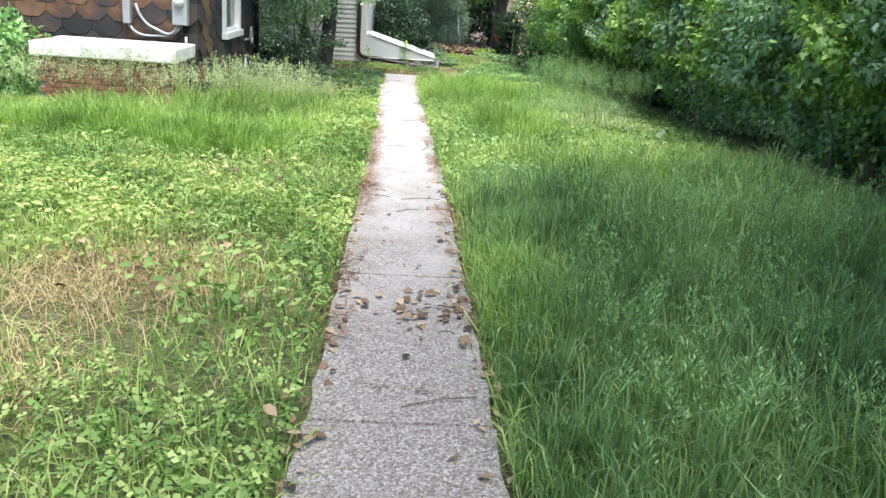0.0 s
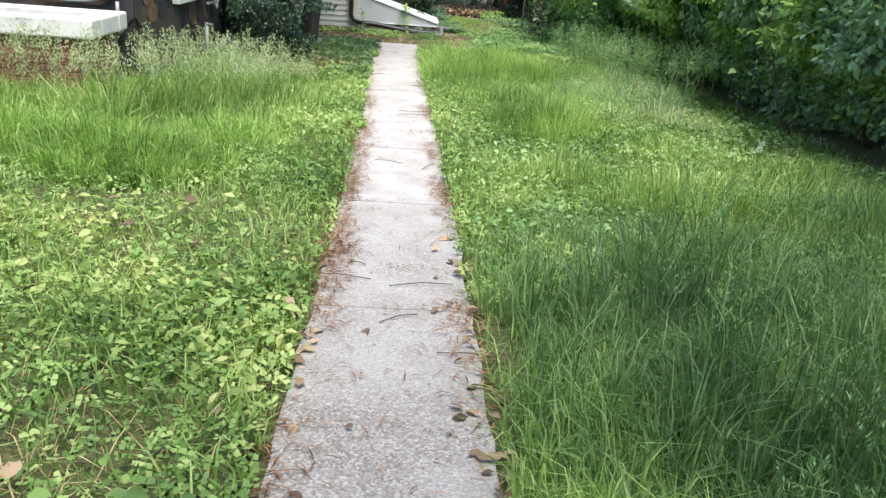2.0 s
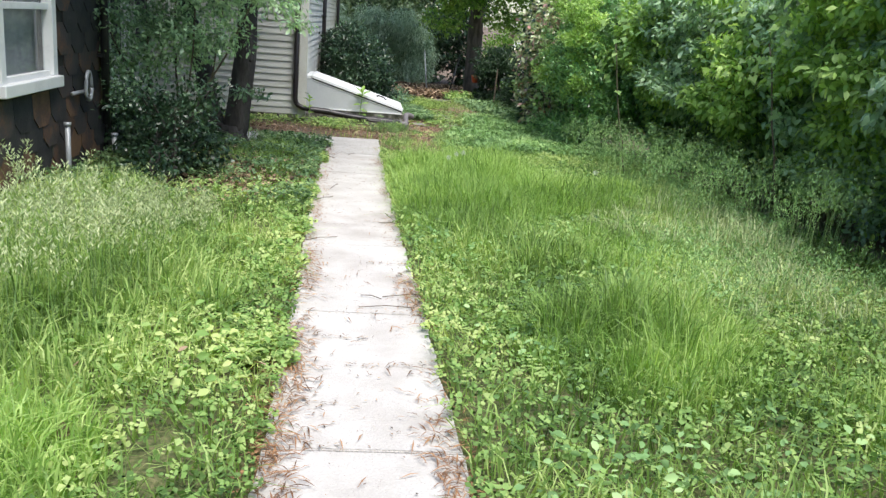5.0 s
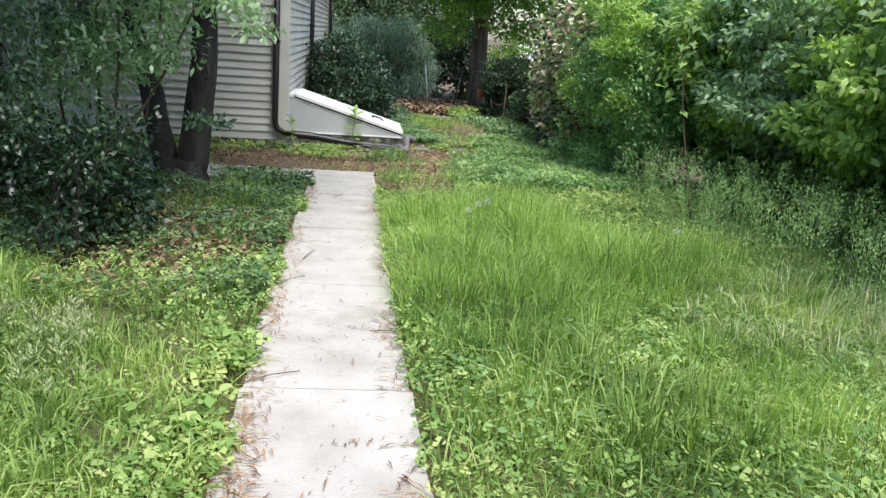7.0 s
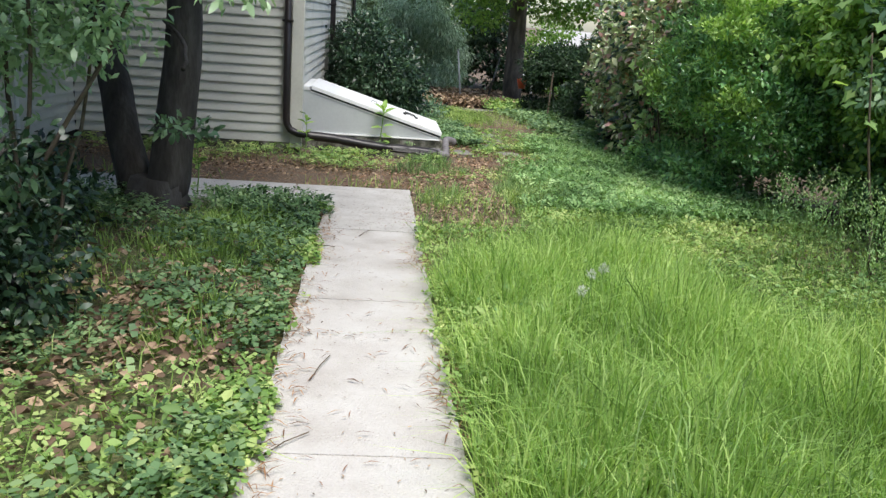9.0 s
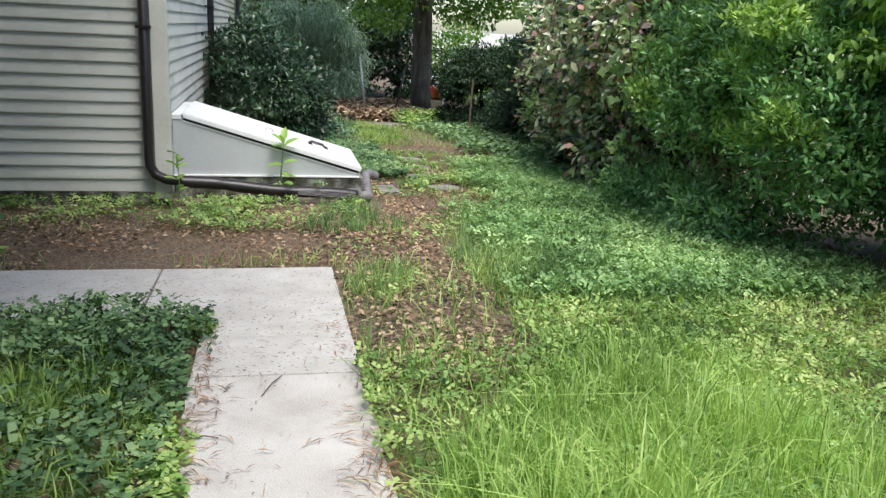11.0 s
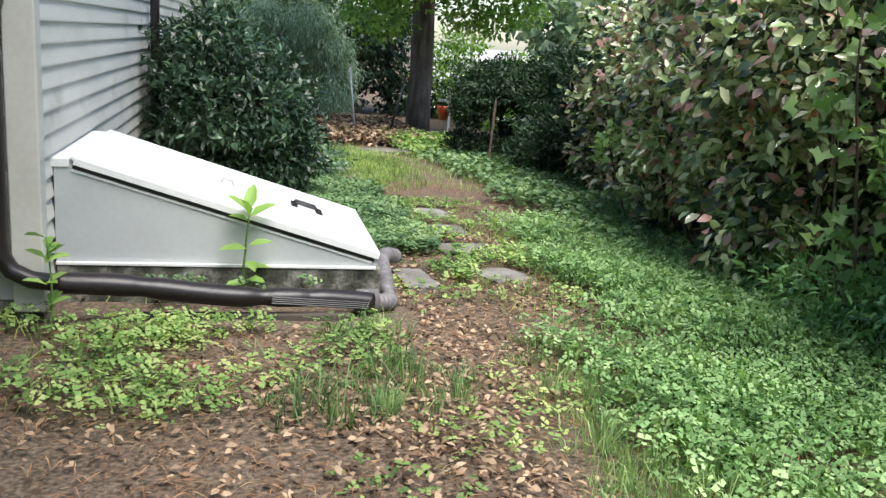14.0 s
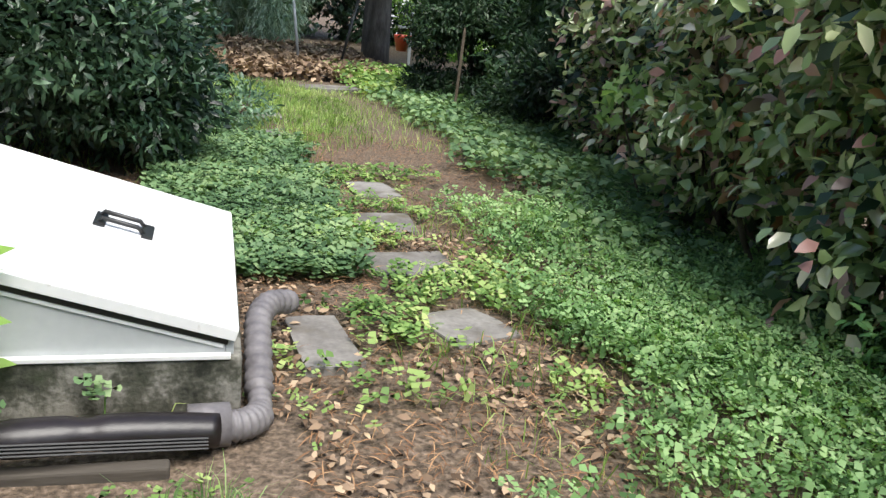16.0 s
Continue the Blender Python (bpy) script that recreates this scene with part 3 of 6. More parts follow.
# hose hook, stand pipes, cables
hook = thing("hose_hanger", "pale oval hose hanger with a short pipe on the shingle wall", "hose hanger")
part("ring", tube([(AX + 0.10, 16.78 + 0.09 * math.cos(a), 0.30 + 0.15 * math.sin(a) + 0.03 * math.sin(a) ** 2) for a in np.linspace(0, 2 * math.pi, 20)], 0.022), M_GALV, hook, smooth=True)
part("pipe", tube([(AX + 0.05, 16.4, 0.27), (AX + 0.07, 16.78, 0.27)], 0.022), M_GALV, hook, smooth=True)
for py, pz, r in ((15.95, 0.0, 0.026), (17.55, -0.32, 0.03)):
    sp = thing("standpipe", "thin grey vent pipe standing beside the shingle wall", "pipe", "stand pipes")
    part("pipe", tube([(AX + 0.14, py, -0.75), (AX + 0.14, py, pz)], r, 10), M_GALV, sp, smooth=True)
    part("cap", tube([(AX + 0.14, py, pz), (AX + 0.14, py, pz + 0.035)], r * 1.35, 10), M_GALV, sp, smooth=True)
dsp = thing("drainpipe", "black drainpipe at the end of the shingle wall", "drainpipe")
part("pipe", tube([(AX + 0.09, 17.42, -0.15), (AX + 0.09, 17.42, AZ)], 0.045, 10), M_BLACK, dsp, smooth=True)
part("bracket", boxed((AX, 17.36, 0.6), (AX + 0.1, 17.48, 0.64)), M_BLACK, dsp)

meter_box = thing("electric_meter", "grey electric meter box with conduits on the shingles", "meter")
part("body", boxed((-3.48, AY0 - 0.19, 0.68), (-3.26, AY0 - 0.03, 1.25), 0.015), M_GALV, meter_box)
part("dial", tube([(-3.37, AY0 - 0.19, 1.02), (-3.37, AY0 - 0.25, 1.02)], 0.075, 14), M_WHITE, meter_box, smooth=True)
junction = thing("junction_box", "narrow pale junction box with conduits on the shingles", "junction box")
part("body", boxed((-4.20, AY0 - 0.16, 0.66), (-4.09, AY0 - 0.03, 1.4), 0.01), M_GALV, junction)
for i, (xa, za, xb, zb, sag) in enumerate(((-4.14, 0.66, -3.37, 0.68, 0.17), (-4.02, 0.95, -3.42, 0.68, 0.22))):
    cb = thing("conduit", "pale grey plastic conduit sagging between meter boxes", "conduit", "conduits")
    pts = [(xa + (xb - xa) * t, AY0 - 0.10 - 0.02 * i, za + (zb - za) * t - sag * (1 - (2 * t - 1) ** 4)) for t in np.linspace(0, 1, 15)]
    part("tube", tube(pts, 0.022), M_GALV, cb, smooth=True)

fitting = thing("conduit_fitting", "grey ground conduit cup with a slanting pipe by the planter", "conduit")
part("cup", tube([(-3.3, AY0 - 0.12, 0.16), (-3.3, AY0 - 0.12, 0.20), (-3.3, AY0 - 0.12, 0.30)], [0.035, 0.06, 0.06], 12), M_GALV, fitting, smooth=True)
part("riser", tube([(-3.3, AY0 - 0.12, 0.30), (-3.3, AY0 - 0.12, 0.52)], 0.022, 8), M_GALV, fitting, smooth=True)
part("pipe", tube([(-3.33, AY0 - 0.14, 0.22), (-3.42, AY0 - 0.35, 0.16), (-3.5, AY0 - 0.62, 0.1)], 0.02, 8), M_GALV, fitting, smooth=True)

# brick planter with painted coping
planter = thing("brick_planter", "low red brick planter with thick white painted coping", "planter")
PX0, PX1, PY0, PY1, PZ = -4.9, -3.12, 11.45, 12.4, 0.27
part("core", boxed((PX0 + 0.03, PY0 + 0.03, -0.7), (PX1 - 0.03, PY1 - 0.03, PZ - 0.01)), M_MORTAR, planter)
part("coping", boxed((PX0 - 0.06, PY0 - 0.06, PZ), (PX1 + 0.06, PY0 + 0.22, PZ + 0.19), 0.02), M_COPING, planter)
part("coping", boxed((PX0 - 0.06, PY1 - 0.2, PZ), (PX1 + 0.06, PY1 + 0.06, PZ + 0.19), 0.02), M_COPING, planter)
part("coping", boxed((PX0 - 0.058, PY0 + 0.223, PZ), (PX0 + 0.2, PY1 - 0.203, PZ + 0.187), 0.02), M_COPING, planter)
part("coping", boxed((PX1 - 0.2, PY0 + 0.223, PZ), (PX1 + 0.058, PY1 - 0.203, PZ + 0.187), 0.02), M_COPING, planter)
part("soil", boxed((PX0 + 0.2, PY0 + 0.2, PZ), (PX1 - 0.2, PY1 - 0.2, PZ + 0.12)), M_SOIL, planter)

# ---------- cream house ----------
BX, BY, BXW, BYW, BZ = -1.26, 24.6, -4.3, 21.5, 3.2
house_b = thing("cream_house", "cream house with weathered horizontal lap siding", "house")
for lo, hi in (((BXW + 0.2, BY + 0.03, -1.5), (BX - 0.03, BY + 0.22, BZ)), ((BX - 0.22, BY + 0.22, -1.7), (BX - 0.03, 41.0, BZ)),
               ((BXW - 0.22, BYW + 0.22, -1.5), (BXW - 0.03, BY + 0.22, BZ)), ((-10, BYW + 0.03, -1.5), (BXW - 0.03, BYW + 0.22, BZ)),
               ((-10, 40.8, -1.7), (BX - 0.22, 41.0, BZ)), ((-10, BYW + 0.22, -1.5), (-9.8, 40.8, BZ))):
    wall_piece("wall", lo, hi, M_DARKWALL, house_b)
bm = bmesh.new()
prism(bm, [(-10.4, BYW - 0.4), (BXW + 0.4, BYW - 0.4), (BXW + 0.4, BY - 0.4), (BX + 0.4, BY - 0.4), (BX + 0.4, 41.4), (-10.4, 41.4)], BZ, BZ + 0.25)
part("roof", bm, M_ROOF, house_b)
part("corner_trim", boxed((BX - 0.13, BY - 0.035, -0.8), (BX + 0.035, BY + 0.10, BZ), 0.008), M_TRIM, house_b)
part("corner_trim", boxed((BXW - 0.09, BYW - 0.035, -0.8), (BXW + 0.035, BYW + 0.09, BZ), 0.008), M_TRIM, house_b)
part("corner_trim", boxed((BX - 0.09, 40.93, -1.3), (BX + 0.035, 41.04, BZ), 0.008), M_TRIM, house_b)
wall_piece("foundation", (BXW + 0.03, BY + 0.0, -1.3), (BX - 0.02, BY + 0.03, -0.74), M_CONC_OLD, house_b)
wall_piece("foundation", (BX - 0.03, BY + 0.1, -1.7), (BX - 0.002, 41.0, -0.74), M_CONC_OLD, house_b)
# door and dark window in the recess
door = part("door", boxed((BXW - 0.01, 21.75, -0.65), (BXW + 0.045, 22.6, 1.4), 0.008), M_TRIM, house_b, "pale back door")
part("door_panel", boxed((BXW + 0.045, 21.9, 0.35), (BXW + 0.052, 22.45, 1.25)), M_DARKROOM, door, "dark glazed door light")
part("door_frame", boxed((BXW, 21.66, -0.65), (BXW + 0.06, 21.75, 1.5)), M_WHITE, door)
part("door_frame", boxed((BXW, 22.6, -0.65), (BXW + 0.06, 22.69, 1.5)), M_WHITE, door)
wn2 = part("window", boxed((BXW - 0.01, 23.35, 0.3), (BXW + 0.03, 24.15, 1.5)), M_DARKROOM, house_b, "dark window")
for lo, hi in (((BXW, 23.25, 0.2), (BXW + 0.06, 24.25, 0.3)), ((BXW, 23.25, 0.3), (BXW + 0.06, 23.35, 1.5)), ((BXW, 24.15, 0.3), (BXW + 0.06, 24.25, 1.5))):
    part("frame", boxed(lo, hi), M_TRIM, wn2)

# downspouts
spout = thing("downspout", "dark brown downspout running down the corner and along the ground", "downspout")
part("pipe", tube([(-1.44, BY - 0.07, BZ), (-1.44, BY - 0.07, -0.36), (-1.43, BY - 0.075, -0.46), (-1.38, BY - 0.08, -0.54), (-1.28, BY - 0.085, -0.59), (-1.1, BY - 0.06, -0.62)], 0.058, 10, squash=0.85), M_BROWN, spout, smooth=True)
bm = bmesh.new()
pts, rad = [], []
for i in range(61):
    t = i / 60
    pts.append((-1.16 + 1.86 * t, BY - 0.06 + 0.27 * t, -0.615 - 0.19 * t + 0.012 * math.sin(t * 9)))
    dent = 0.016 * math.exp(-((t - 0.62) / 0.03) ** 2) + 0.012 * math.exp(-((t - 0.78) / 0.02) ** 2) + 0.01 * math.exp(-((t - 0.25) / 0.03) ** 2)
    rad.append(0.07 - dent + 0.004 * math.sin(t * 5))
part("extension", tube(pts, rad, 14, bm, squash=0.9), M_BROWN, spout, "dented brown pipe extension lying on the ground", smooth=True)
for k in range(4):
    rib_z = -0.02 + 0.013 * k
    part("rib", tube([(0.05 + 0.62 * t, BY + 0.115 - 0.068 + 0.09 * t - 0.003, -0.74 - 0.062 * t + rib_z) for t in np.linspace(0, 1, 8)], 0.0045, 5), M_BLACK, spout)
part("strap", boxed((-1.51, BY - 0.13, 0.9), (-1.37, BY - 0.005, 0.93)), M_BROWN, spout)
for sy, name in ((30.0, "second"), (40.85, "far")):
    s2 = thing("downspout", "dark brown downspout on the side wall of the cream house", "downspout")
    part("pipe", tube([(BX + 0.08, sy, BZ), (BX + 0.08, sy, -0.95)], 0.052, 8), M_BROWN, s2, smooth=True)
    part("strap", boxed((BX, sy - 0.07, 1.2), (BX + 0.14, sy + 0.07, 1.23)), M_BROWN, s2)

# flexible hose from the spout's end round the cellar door
hose = thing("drain_hose", "grey corrugated drain hose bent behind the cellar door", "hose")
ctrl = [Vector(p) for p in ((0.60, 24.85, -0.81), (0.72, 24.855, -0.815), (0.80, 24.89, -0.825), (0.85, 24.98, -0.84), (0.855, 25.14, -0.83), (0.86, 25.36, -0.765), (0.87, 25.56, -0.72), (0.93, 25.72, -0.715), (1.03, 25.84, -0.76))]
pts, rad = [], []
steps = 14
for i in range(len(ctrl) - 1):
    p0, p1, p2, p3 = ctrl[max(i - 1, 0)], ctrl[i], ctrl[i + 1], ctrl[min(i + 2, len(ctrl) - 1)]
    for k in range(steps):
        t = k / steps
        pts.append(0.5 * (2 * p1 + (p2 - p0) * t + (2 * p0 - 5 * p1 + 4 * p2 - p3) * t * t + (3 * p1 - p0 - 3 * p2 + p3) * t ** 3))
        rad.append(0.054 + 0.005 * math.sin(len(pts) * 1.57) - (0.012 if i in (3,) else 0))
part("tube", tube(pts, rad, 14, rough=0.02), M_HOSE, hose, smooth=True)
part("collar", tube([(0.60, 24.85, -0.805), (0.74, 24.865, -0.81)], 0.078, 14), M_HOSE, hose, smooth=True)

# ---------- cellar bulkhead ----------
KX0, KX1, KY0, KY1 = BX - 0.0, 0.745, 25.06, 26.46
bulk = thing("cellar_door", "white sloping steel cellar door on a mossy concrete base", "cellar door")
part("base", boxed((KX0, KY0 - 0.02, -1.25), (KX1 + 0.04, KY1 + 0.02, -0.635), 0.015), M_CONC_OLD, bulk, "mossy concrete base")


def lid_z(x):
    return 0.012 + (x - (-1.16)) * (-0.565 / 1.92)


for y in (KY0, KY1 - 0.03):
    bm = bmesh.new()
    o = [(KX0, -0.635), (KX1 - 0.02, -0.635), (KX1 - 0.02, lid_z(KX1) - 0.05), (KX0 + 0.06, lid_z(KX0 + 0.06) - 0.03), (KX0, lid_z(KX0 + 0.06) - 0.03)]
    a = [bm.verts.new((x, y, z)) for x, z in o]
    b = [bm.verts.new((x, y + 0.03, z)) for x, z in o]
    bm.faces.new(a)
    bm.faces.new(b[::-1])
    for i in range(5):
        bm.faces.new((a[i], b[i], b[(i + 1) % 5], a[(i + 1) % 5]))
    bmesh.ops.recalc_face_normals(bm, faces=bm.faces)
    part("side_panel", bm, M_STEEL, bulk)
part("flange", boxed((KX0, KY0 - 0.03, -0.645), (KX1 + 0.0, KY0 - 0.002, -0.625), 0.004), M_WHITE, bulk)
part("toe_panel", boxed((KX1 - 0.018, KY0 + 0.001, -0.635), (KX1 + 0.01, KY1 - 0.001, -0.57)), M_STEEL, bulk)


def sloped(x0, x1, y0, y1, up0, up1, bevel=0.006):
    bm = bmesh.new()
    c = []
    for x in (x0, x1):
        for y in (y0, y1):
            for u in (up0, up1):
                c.append(bm.verts.new((x + u * 0.3, y, lid_z(x) + u)))
    for f in ((0, 1, 3, 2), (4, 6, 7, 5), (0, 4, 5, 1), (2, 3, 7, 6), (1, 5, 7, 3), (0, 2, 6, 4)):
        bm.faces.new([c[i] for i in f])
    bmesh.ops.recalc_face_normals(bm, faces=bm.faces)
    if bevel:
        bmesh.ops.bevel(bm, geom=list(bm.edges), offset=bevel, segments=2, affect="EDGES")
    return bm


lid = part("lid", sloped(KX0 + 0.10, KX1 + 0.02, KY0 - 0.02, KY1 + 0.02, 0.0, 0.028), M_LID, bulk, "white steel lid with paint spots")
part("lid_lip", sloped(KX0 + 0.12, KX1 + 0.02, KY0 - 0.028, KY0 - 0.019, -0.02, 0.022, 0.002), M_LID, lid)
part("edge_strip", sloped(KX0 + 0.12, KX1 - 0.01, KY0 - 0.008, KY0 - 0.001, -0.062, -0.048, 0.0), M_LID, bulk)
part("gasket", sloped(KX0 + 0.12, KX1, KY0 - 0.012, KY0 - 0.002, -0.045, -0.012, 0.0), M_BLACK, lid)
part("header", boxed((KX0 - 0.02, KY0 - 0.012, lid_z(KX0) - 0.075), (KX0 + 0.09, KY1 + 0.012, lid_z(KX0) - 0.02), 0.006), M_WHITE, bulk)
hx, hy = 0.31, 25.79
hnd = []
for y in (hy - 0.045, hy + 0.045):
    pts = [(hx - 0.1, y, lid_z(hx - 0.1) + 0.02), (hx - 0.07, y, lid_z(hx - 0.07) + 0.06), (hx + 0.07, y, lid_z(hx + 0.07) + 0.06), (hx + 0.1, y, lid_z(hx + 0.1) + 0.02)]
    hnd.append(part("handle", tube(pts, 0.0105, 8), M_BLACK, lid, "black pull handle", smooth=True))
part("handle_foot", sloped(hx - 0.115, hx - 0.07, hy - 0.08, hy + 0.08, 0.026, 0.04, 0.003), M_BLACK, lid)
part("handle_foot", sloped(hx + 0.07, hx + 0.115, hy - 0.08, hy + 0.08, 0.026, 0.04, 0.003), M_BLACK, lid)
part("latch", tube([(-0.30, 25.78, lid_z(-0.3) + 0.02), (-0.28, 25.78, lid_z(-0.28) + 0.06), (-0.22, 25.78, lid_z(-0.22) + 0.06), (-0.2, 25.78, lid_z(-0.2) + 0.02)], 0.008, 6), M_GALV, lid, smooth=True)


# ---------- trees and shrubs ----------
def branchy(base, top, r0, r1, n=7, bend=0.15, seed=0):
    q = random.Random(seed)
    b, t = Vector(base), Vector(top)
    off = Vector((q.uniform(-1, 1), q.uniform(-1, 1), 0)) * bend
    pts = [b.lerp(t, i / n) + off * math.sin(math.pi * i / n) + Vector((q.uniform(-1, 1), q.uniform(-1, 1), 0)) * bend * 0.15 for i in range(n + 1)]
    return pts, [r0 + (r1 - r0) * (i / n) ** 0.8 for i in range(n + 1)]


def stem(parent, base, top, r0, r1, mat, name="branch", bend=0.15, seed=0, sides=7, rough=0.0):
    p, r = branchy(base, top, r0, r1, 7, bend, seed)
    return part(name, tube(p, r, sides, rough=rough), mat, parent, smooth=True)


def shrub(name, label, x, y, clumps, shape, per_m2, ln, wd, mat, fill=0.5, stems=5, twig=M_TWIG, extra=None, droop=0.25, spread=0.55, category="shrub", group="", lift=0.0):
    """A bush: a few stems from one foot and a cloud of leaves."""
    s = thing(name, label, category, group)
    z0 = float(gz(x, y))
    for k in range(stems):
        c, r = clumps[k % len(clumps)]
        stem(s, (x + rng.uniform(-0.15, 0.15), y + rng.uniform(-0.15, 0.15), z0 - 0.05),
             (c[0] + r[0] * rng.uniform(-0.4, 0.4), c[1] + r[1] * rng.uniform(-0.4, 0.4), c[2] + r[2] * 0.45), 0.028, 0.008, twig, "stem", 0.2, k, 5)
    leaf_cloud("foliage", clumps, shape, per_m2, ln, wd, mat, s, fill=fill, droop=droop, spread=spread)
    for m2, frac, sh, l2, w2, lab in extra or ():
        leaf_cloud("foliage", clumps, sh, per_m2 * frac, l2, w2, m2, s, lab, fill=0.8, droop=droop, spread=spread)
    return s


# hedge along the garden's edge
q = random.Random(5)
yy = -0.5
k = 0
while yy < 21.2:
    w = q.uniform(1.5, 2.1)
    x = 5.35 + q.uniform(-0.1, 0.25) - (0.3 if yy < 6 else 0)
    z0 = float(gz(x, yy + w / 2))
    cl, sprays = [], []
    for j in range(12):
        lev = j % 3
        cl.append(((x + q.uniform(-0.15, 0.35) + (0.1, -0.25, -0.08)[lev], yy + w * q.uniform(0.1, 0.9), z0 + (0.62, 1.35, 2.25)[lev] + q.uniform(-0.12, 0.2)),
                   (q.uniform(0.55, 0.9), q.uniform(0.55, 0.9), q.uniform(0.42, 0.66))))
    # sprays high up in lighter leaf colours carry the brighter light on top
    for j in range(24):
        up = q.uniform(0.9, 2.7)
        sprays.append(((x - q.uniform(0.5, 1.0) - (0.15 if up > 1.0 else -0.3), yy + w * q.uniform(0.0, 1.0), z0 + up), (q.uniform(0.16, 0.4), q.uniform(0.16, 0.42), q.uniform(0.08, 0.2))))
    pale = 9.5 < yy < 16.0
    mat = M_HEDGE_PALE if pale else (M_HEDGE, M_HEDGE_GREY, M_HEDGE)[k % 3]
    bush = shrub("hedge_shrub", "pale grey-green small-leaved shrub in an overgrown hedge" if pale else "grey-green leafy shrub in an overgrown hedge" if k % 3 == 1 else "dense green deciduous shrub in an overgrown hedge", x, yy + w / 2, cl, LANCE, 420 if pale else 300, 0.075 if pale else 0.095, 0.04 if pale else 0.052, mat, fill=0.35, stems=7,
                 extra=[(M_HEDGE_LIGHT, 0.2, LANCE, 0.085, 0.045, "light green young leaves")], group="hedge", spread=0.8)
    leaf_cloud("sprays", sprays, LANCE, 420, 0.10, 0.05, (M_HEDGE_LIGHT, M_HEDGE_PALE)[k % 2], bush, "arching young sprays, lightened for the lit hedge top", fill=0.1, droop=0.5, spread=0.4)
    yy += w * 0.78
    k += 1
# tall trees behind the hedge close the view; the first is added, unseen, for shade
for k, (x, y, h) in enumerate(((5.3, 1.0, 8.0), (8.8, 4.5, 5.0), (8.8, 10.5, 5.2), (8.6, 16.5, 5.0), (9.2, 22.0, 4.6))):
    t = thing("tree", "broad green tree by the hedge, the nearest one added out of view for shade", "tree", "trees behind the hedge")
    z0 = float(gz(x, y))
    stem(t, (x, y, z0 - 0.1), (x, y, z0 + h * 0.7), 0.18, 0.08, M_BARK, "trunk", 0.2, k)
    if k:
        cl = [((x + q.uniform(-1.2, 1.2), y + q.uniform(-2.2, 2.2), z0 + h * q.uniform(0.3, 0.85)), (1.3, 1.6, 1.1)) for _ in range(7)]
    else:
        # overhead crown out of view, laid out to shade the near path and grass
        cl = [((x + q.uniform(-2.4, 1.0), y + q.uniform(-2.4, 2.6), z0 + h * q.uniform(0.6, 0.95)), (1.3, 1.5, 0.8)) for _ in range(16)]
        cl += [((0.6 + 0.55 * j, -0.9 + 0.3 * j, z0 + h * 0.8), (1.0, 1.1, 0.6)) for j in range(5)] + [((-0.9, -1.0, z0 + h * 0.78), (0.9, 0.9, 0.5))]
        for j, bough in enumerate(((-2.2, 1.6), (-4.6, -1.9), (0.8, 1.8))):
            stem(t, (x, y, z0 + h * 0.45), (x + bough[0], y + bough[1], z0 + h * 0.75), 0.08, 0.03, M_BARK, "bough", 0.2, j + 130)
    leaf_cloud("crown", cl, DIAMOND, 60 if k else 36, 0.22, 0.15, M_HEDGE, t, fill=0.5)

# maple seedlings and vines in the hedge
def maple_sprig(x, y, z, n, size, spread_r, mat=M_MAPLE):
    s = thing("maple_sapling", "young maple sapling with broad lobed leaves in the hedge", "sapling", "maple saplings")
    z0 = float(gz(x + 0.4, y))
    stem(s, (x + 0.4, y, z0), (x, y, z), 0.015, 0.006, M_TWIG, "stem", 0.1, int(y * 10), 5)
    p = np.stack([rng.normal(x, spread_r * 0.5, n), rng.normal(y, spread_r, n), rng.normal(z, spread_r * 0.9, n)], 1)
    nr = unit(np.array([[-0.7, -0.35, 0.75]]) + rng.normal(0, 0.3, (n, 3)))
    al = unit(np.array([[-0.3, -0.2, -0.6]]) + rng.normal(0, 0.5, (n, 3)))
    leaves("foliage", MAPLE, p, al, nr, size * rng.uniform(0.6, 1.1, n), size * rng.uniform(0.6, 1.1, n), mat, s)


for args in ((3.95, 12.2, 1.0, 40, 0.085, 0.3), (4.15, 8.6, 1.1, 45, 0.085, 0.35), (4.2, 5.2, 1.1, 40, 0.08, 0.35), (3.9, 15.5, 1.35, 55, 0.085, 0.4), (3.42, 24.2, 0.6, 20, 0.1, 0.14), (3.4, 24.1, 1.25, 14, 0.1, 0.13), (3.4, 23.9, -0.1, 22, 0.1, 0.16),
             (3.7, 28.2, 0.05, 30, 0.10, 0.2), (3.25, 18.6, 1.2, 40, 0.09, 0.3)):
    maple_sprig(*args)

# glossy narrow-leaved evergreen
cl = [((4.45, 22.35, -0.12), (0.7, 0.9, 0.5)), ((3.95, 23.05, 0.45), (0.7, 0.75, 0.5)), ((4.15, 22.05, 0.84), (0.8, 0.8, 0.5)), ((4.05, 23.15, 1.05), (0.75, 0.8, 0.5)), ((4.35, 22.55, 1.7), (0.8, 1.0, 0.5)), ((4.05, 21.5, 0.3), (0.65, 0.7, 0.5)), ((4.0, 22.5, 1.35), (0.5, 0.6, 0.35))]
glossy = shrub("evergreen_shrub", "bright glossy narrow-leaved evergreen shrub", 4.2, 22.5, cl, LANCE, 850, 0.075, 0.027, M_GLOSSY, fill=0.45, droop=-0.3, spread=0.75)
tips = [((3.45 + q.uniform(-0.1, 0.5), q.uniform(21.2, 23.6), q.uniform(0.25, 2.1)), (q.uniform(0.12, 0.28), q.uniform(0.12, 0.3), q.uniform(0.08, 0.16))) for _ in range(34)]
leaf_cloud("young_growth", tips, LANCE, 900, 0.07, 0.024, M_HEDGE_LIGHT, glossy, "light green young shoots", fill=0.1, droop=-0.5, spread=0.6)
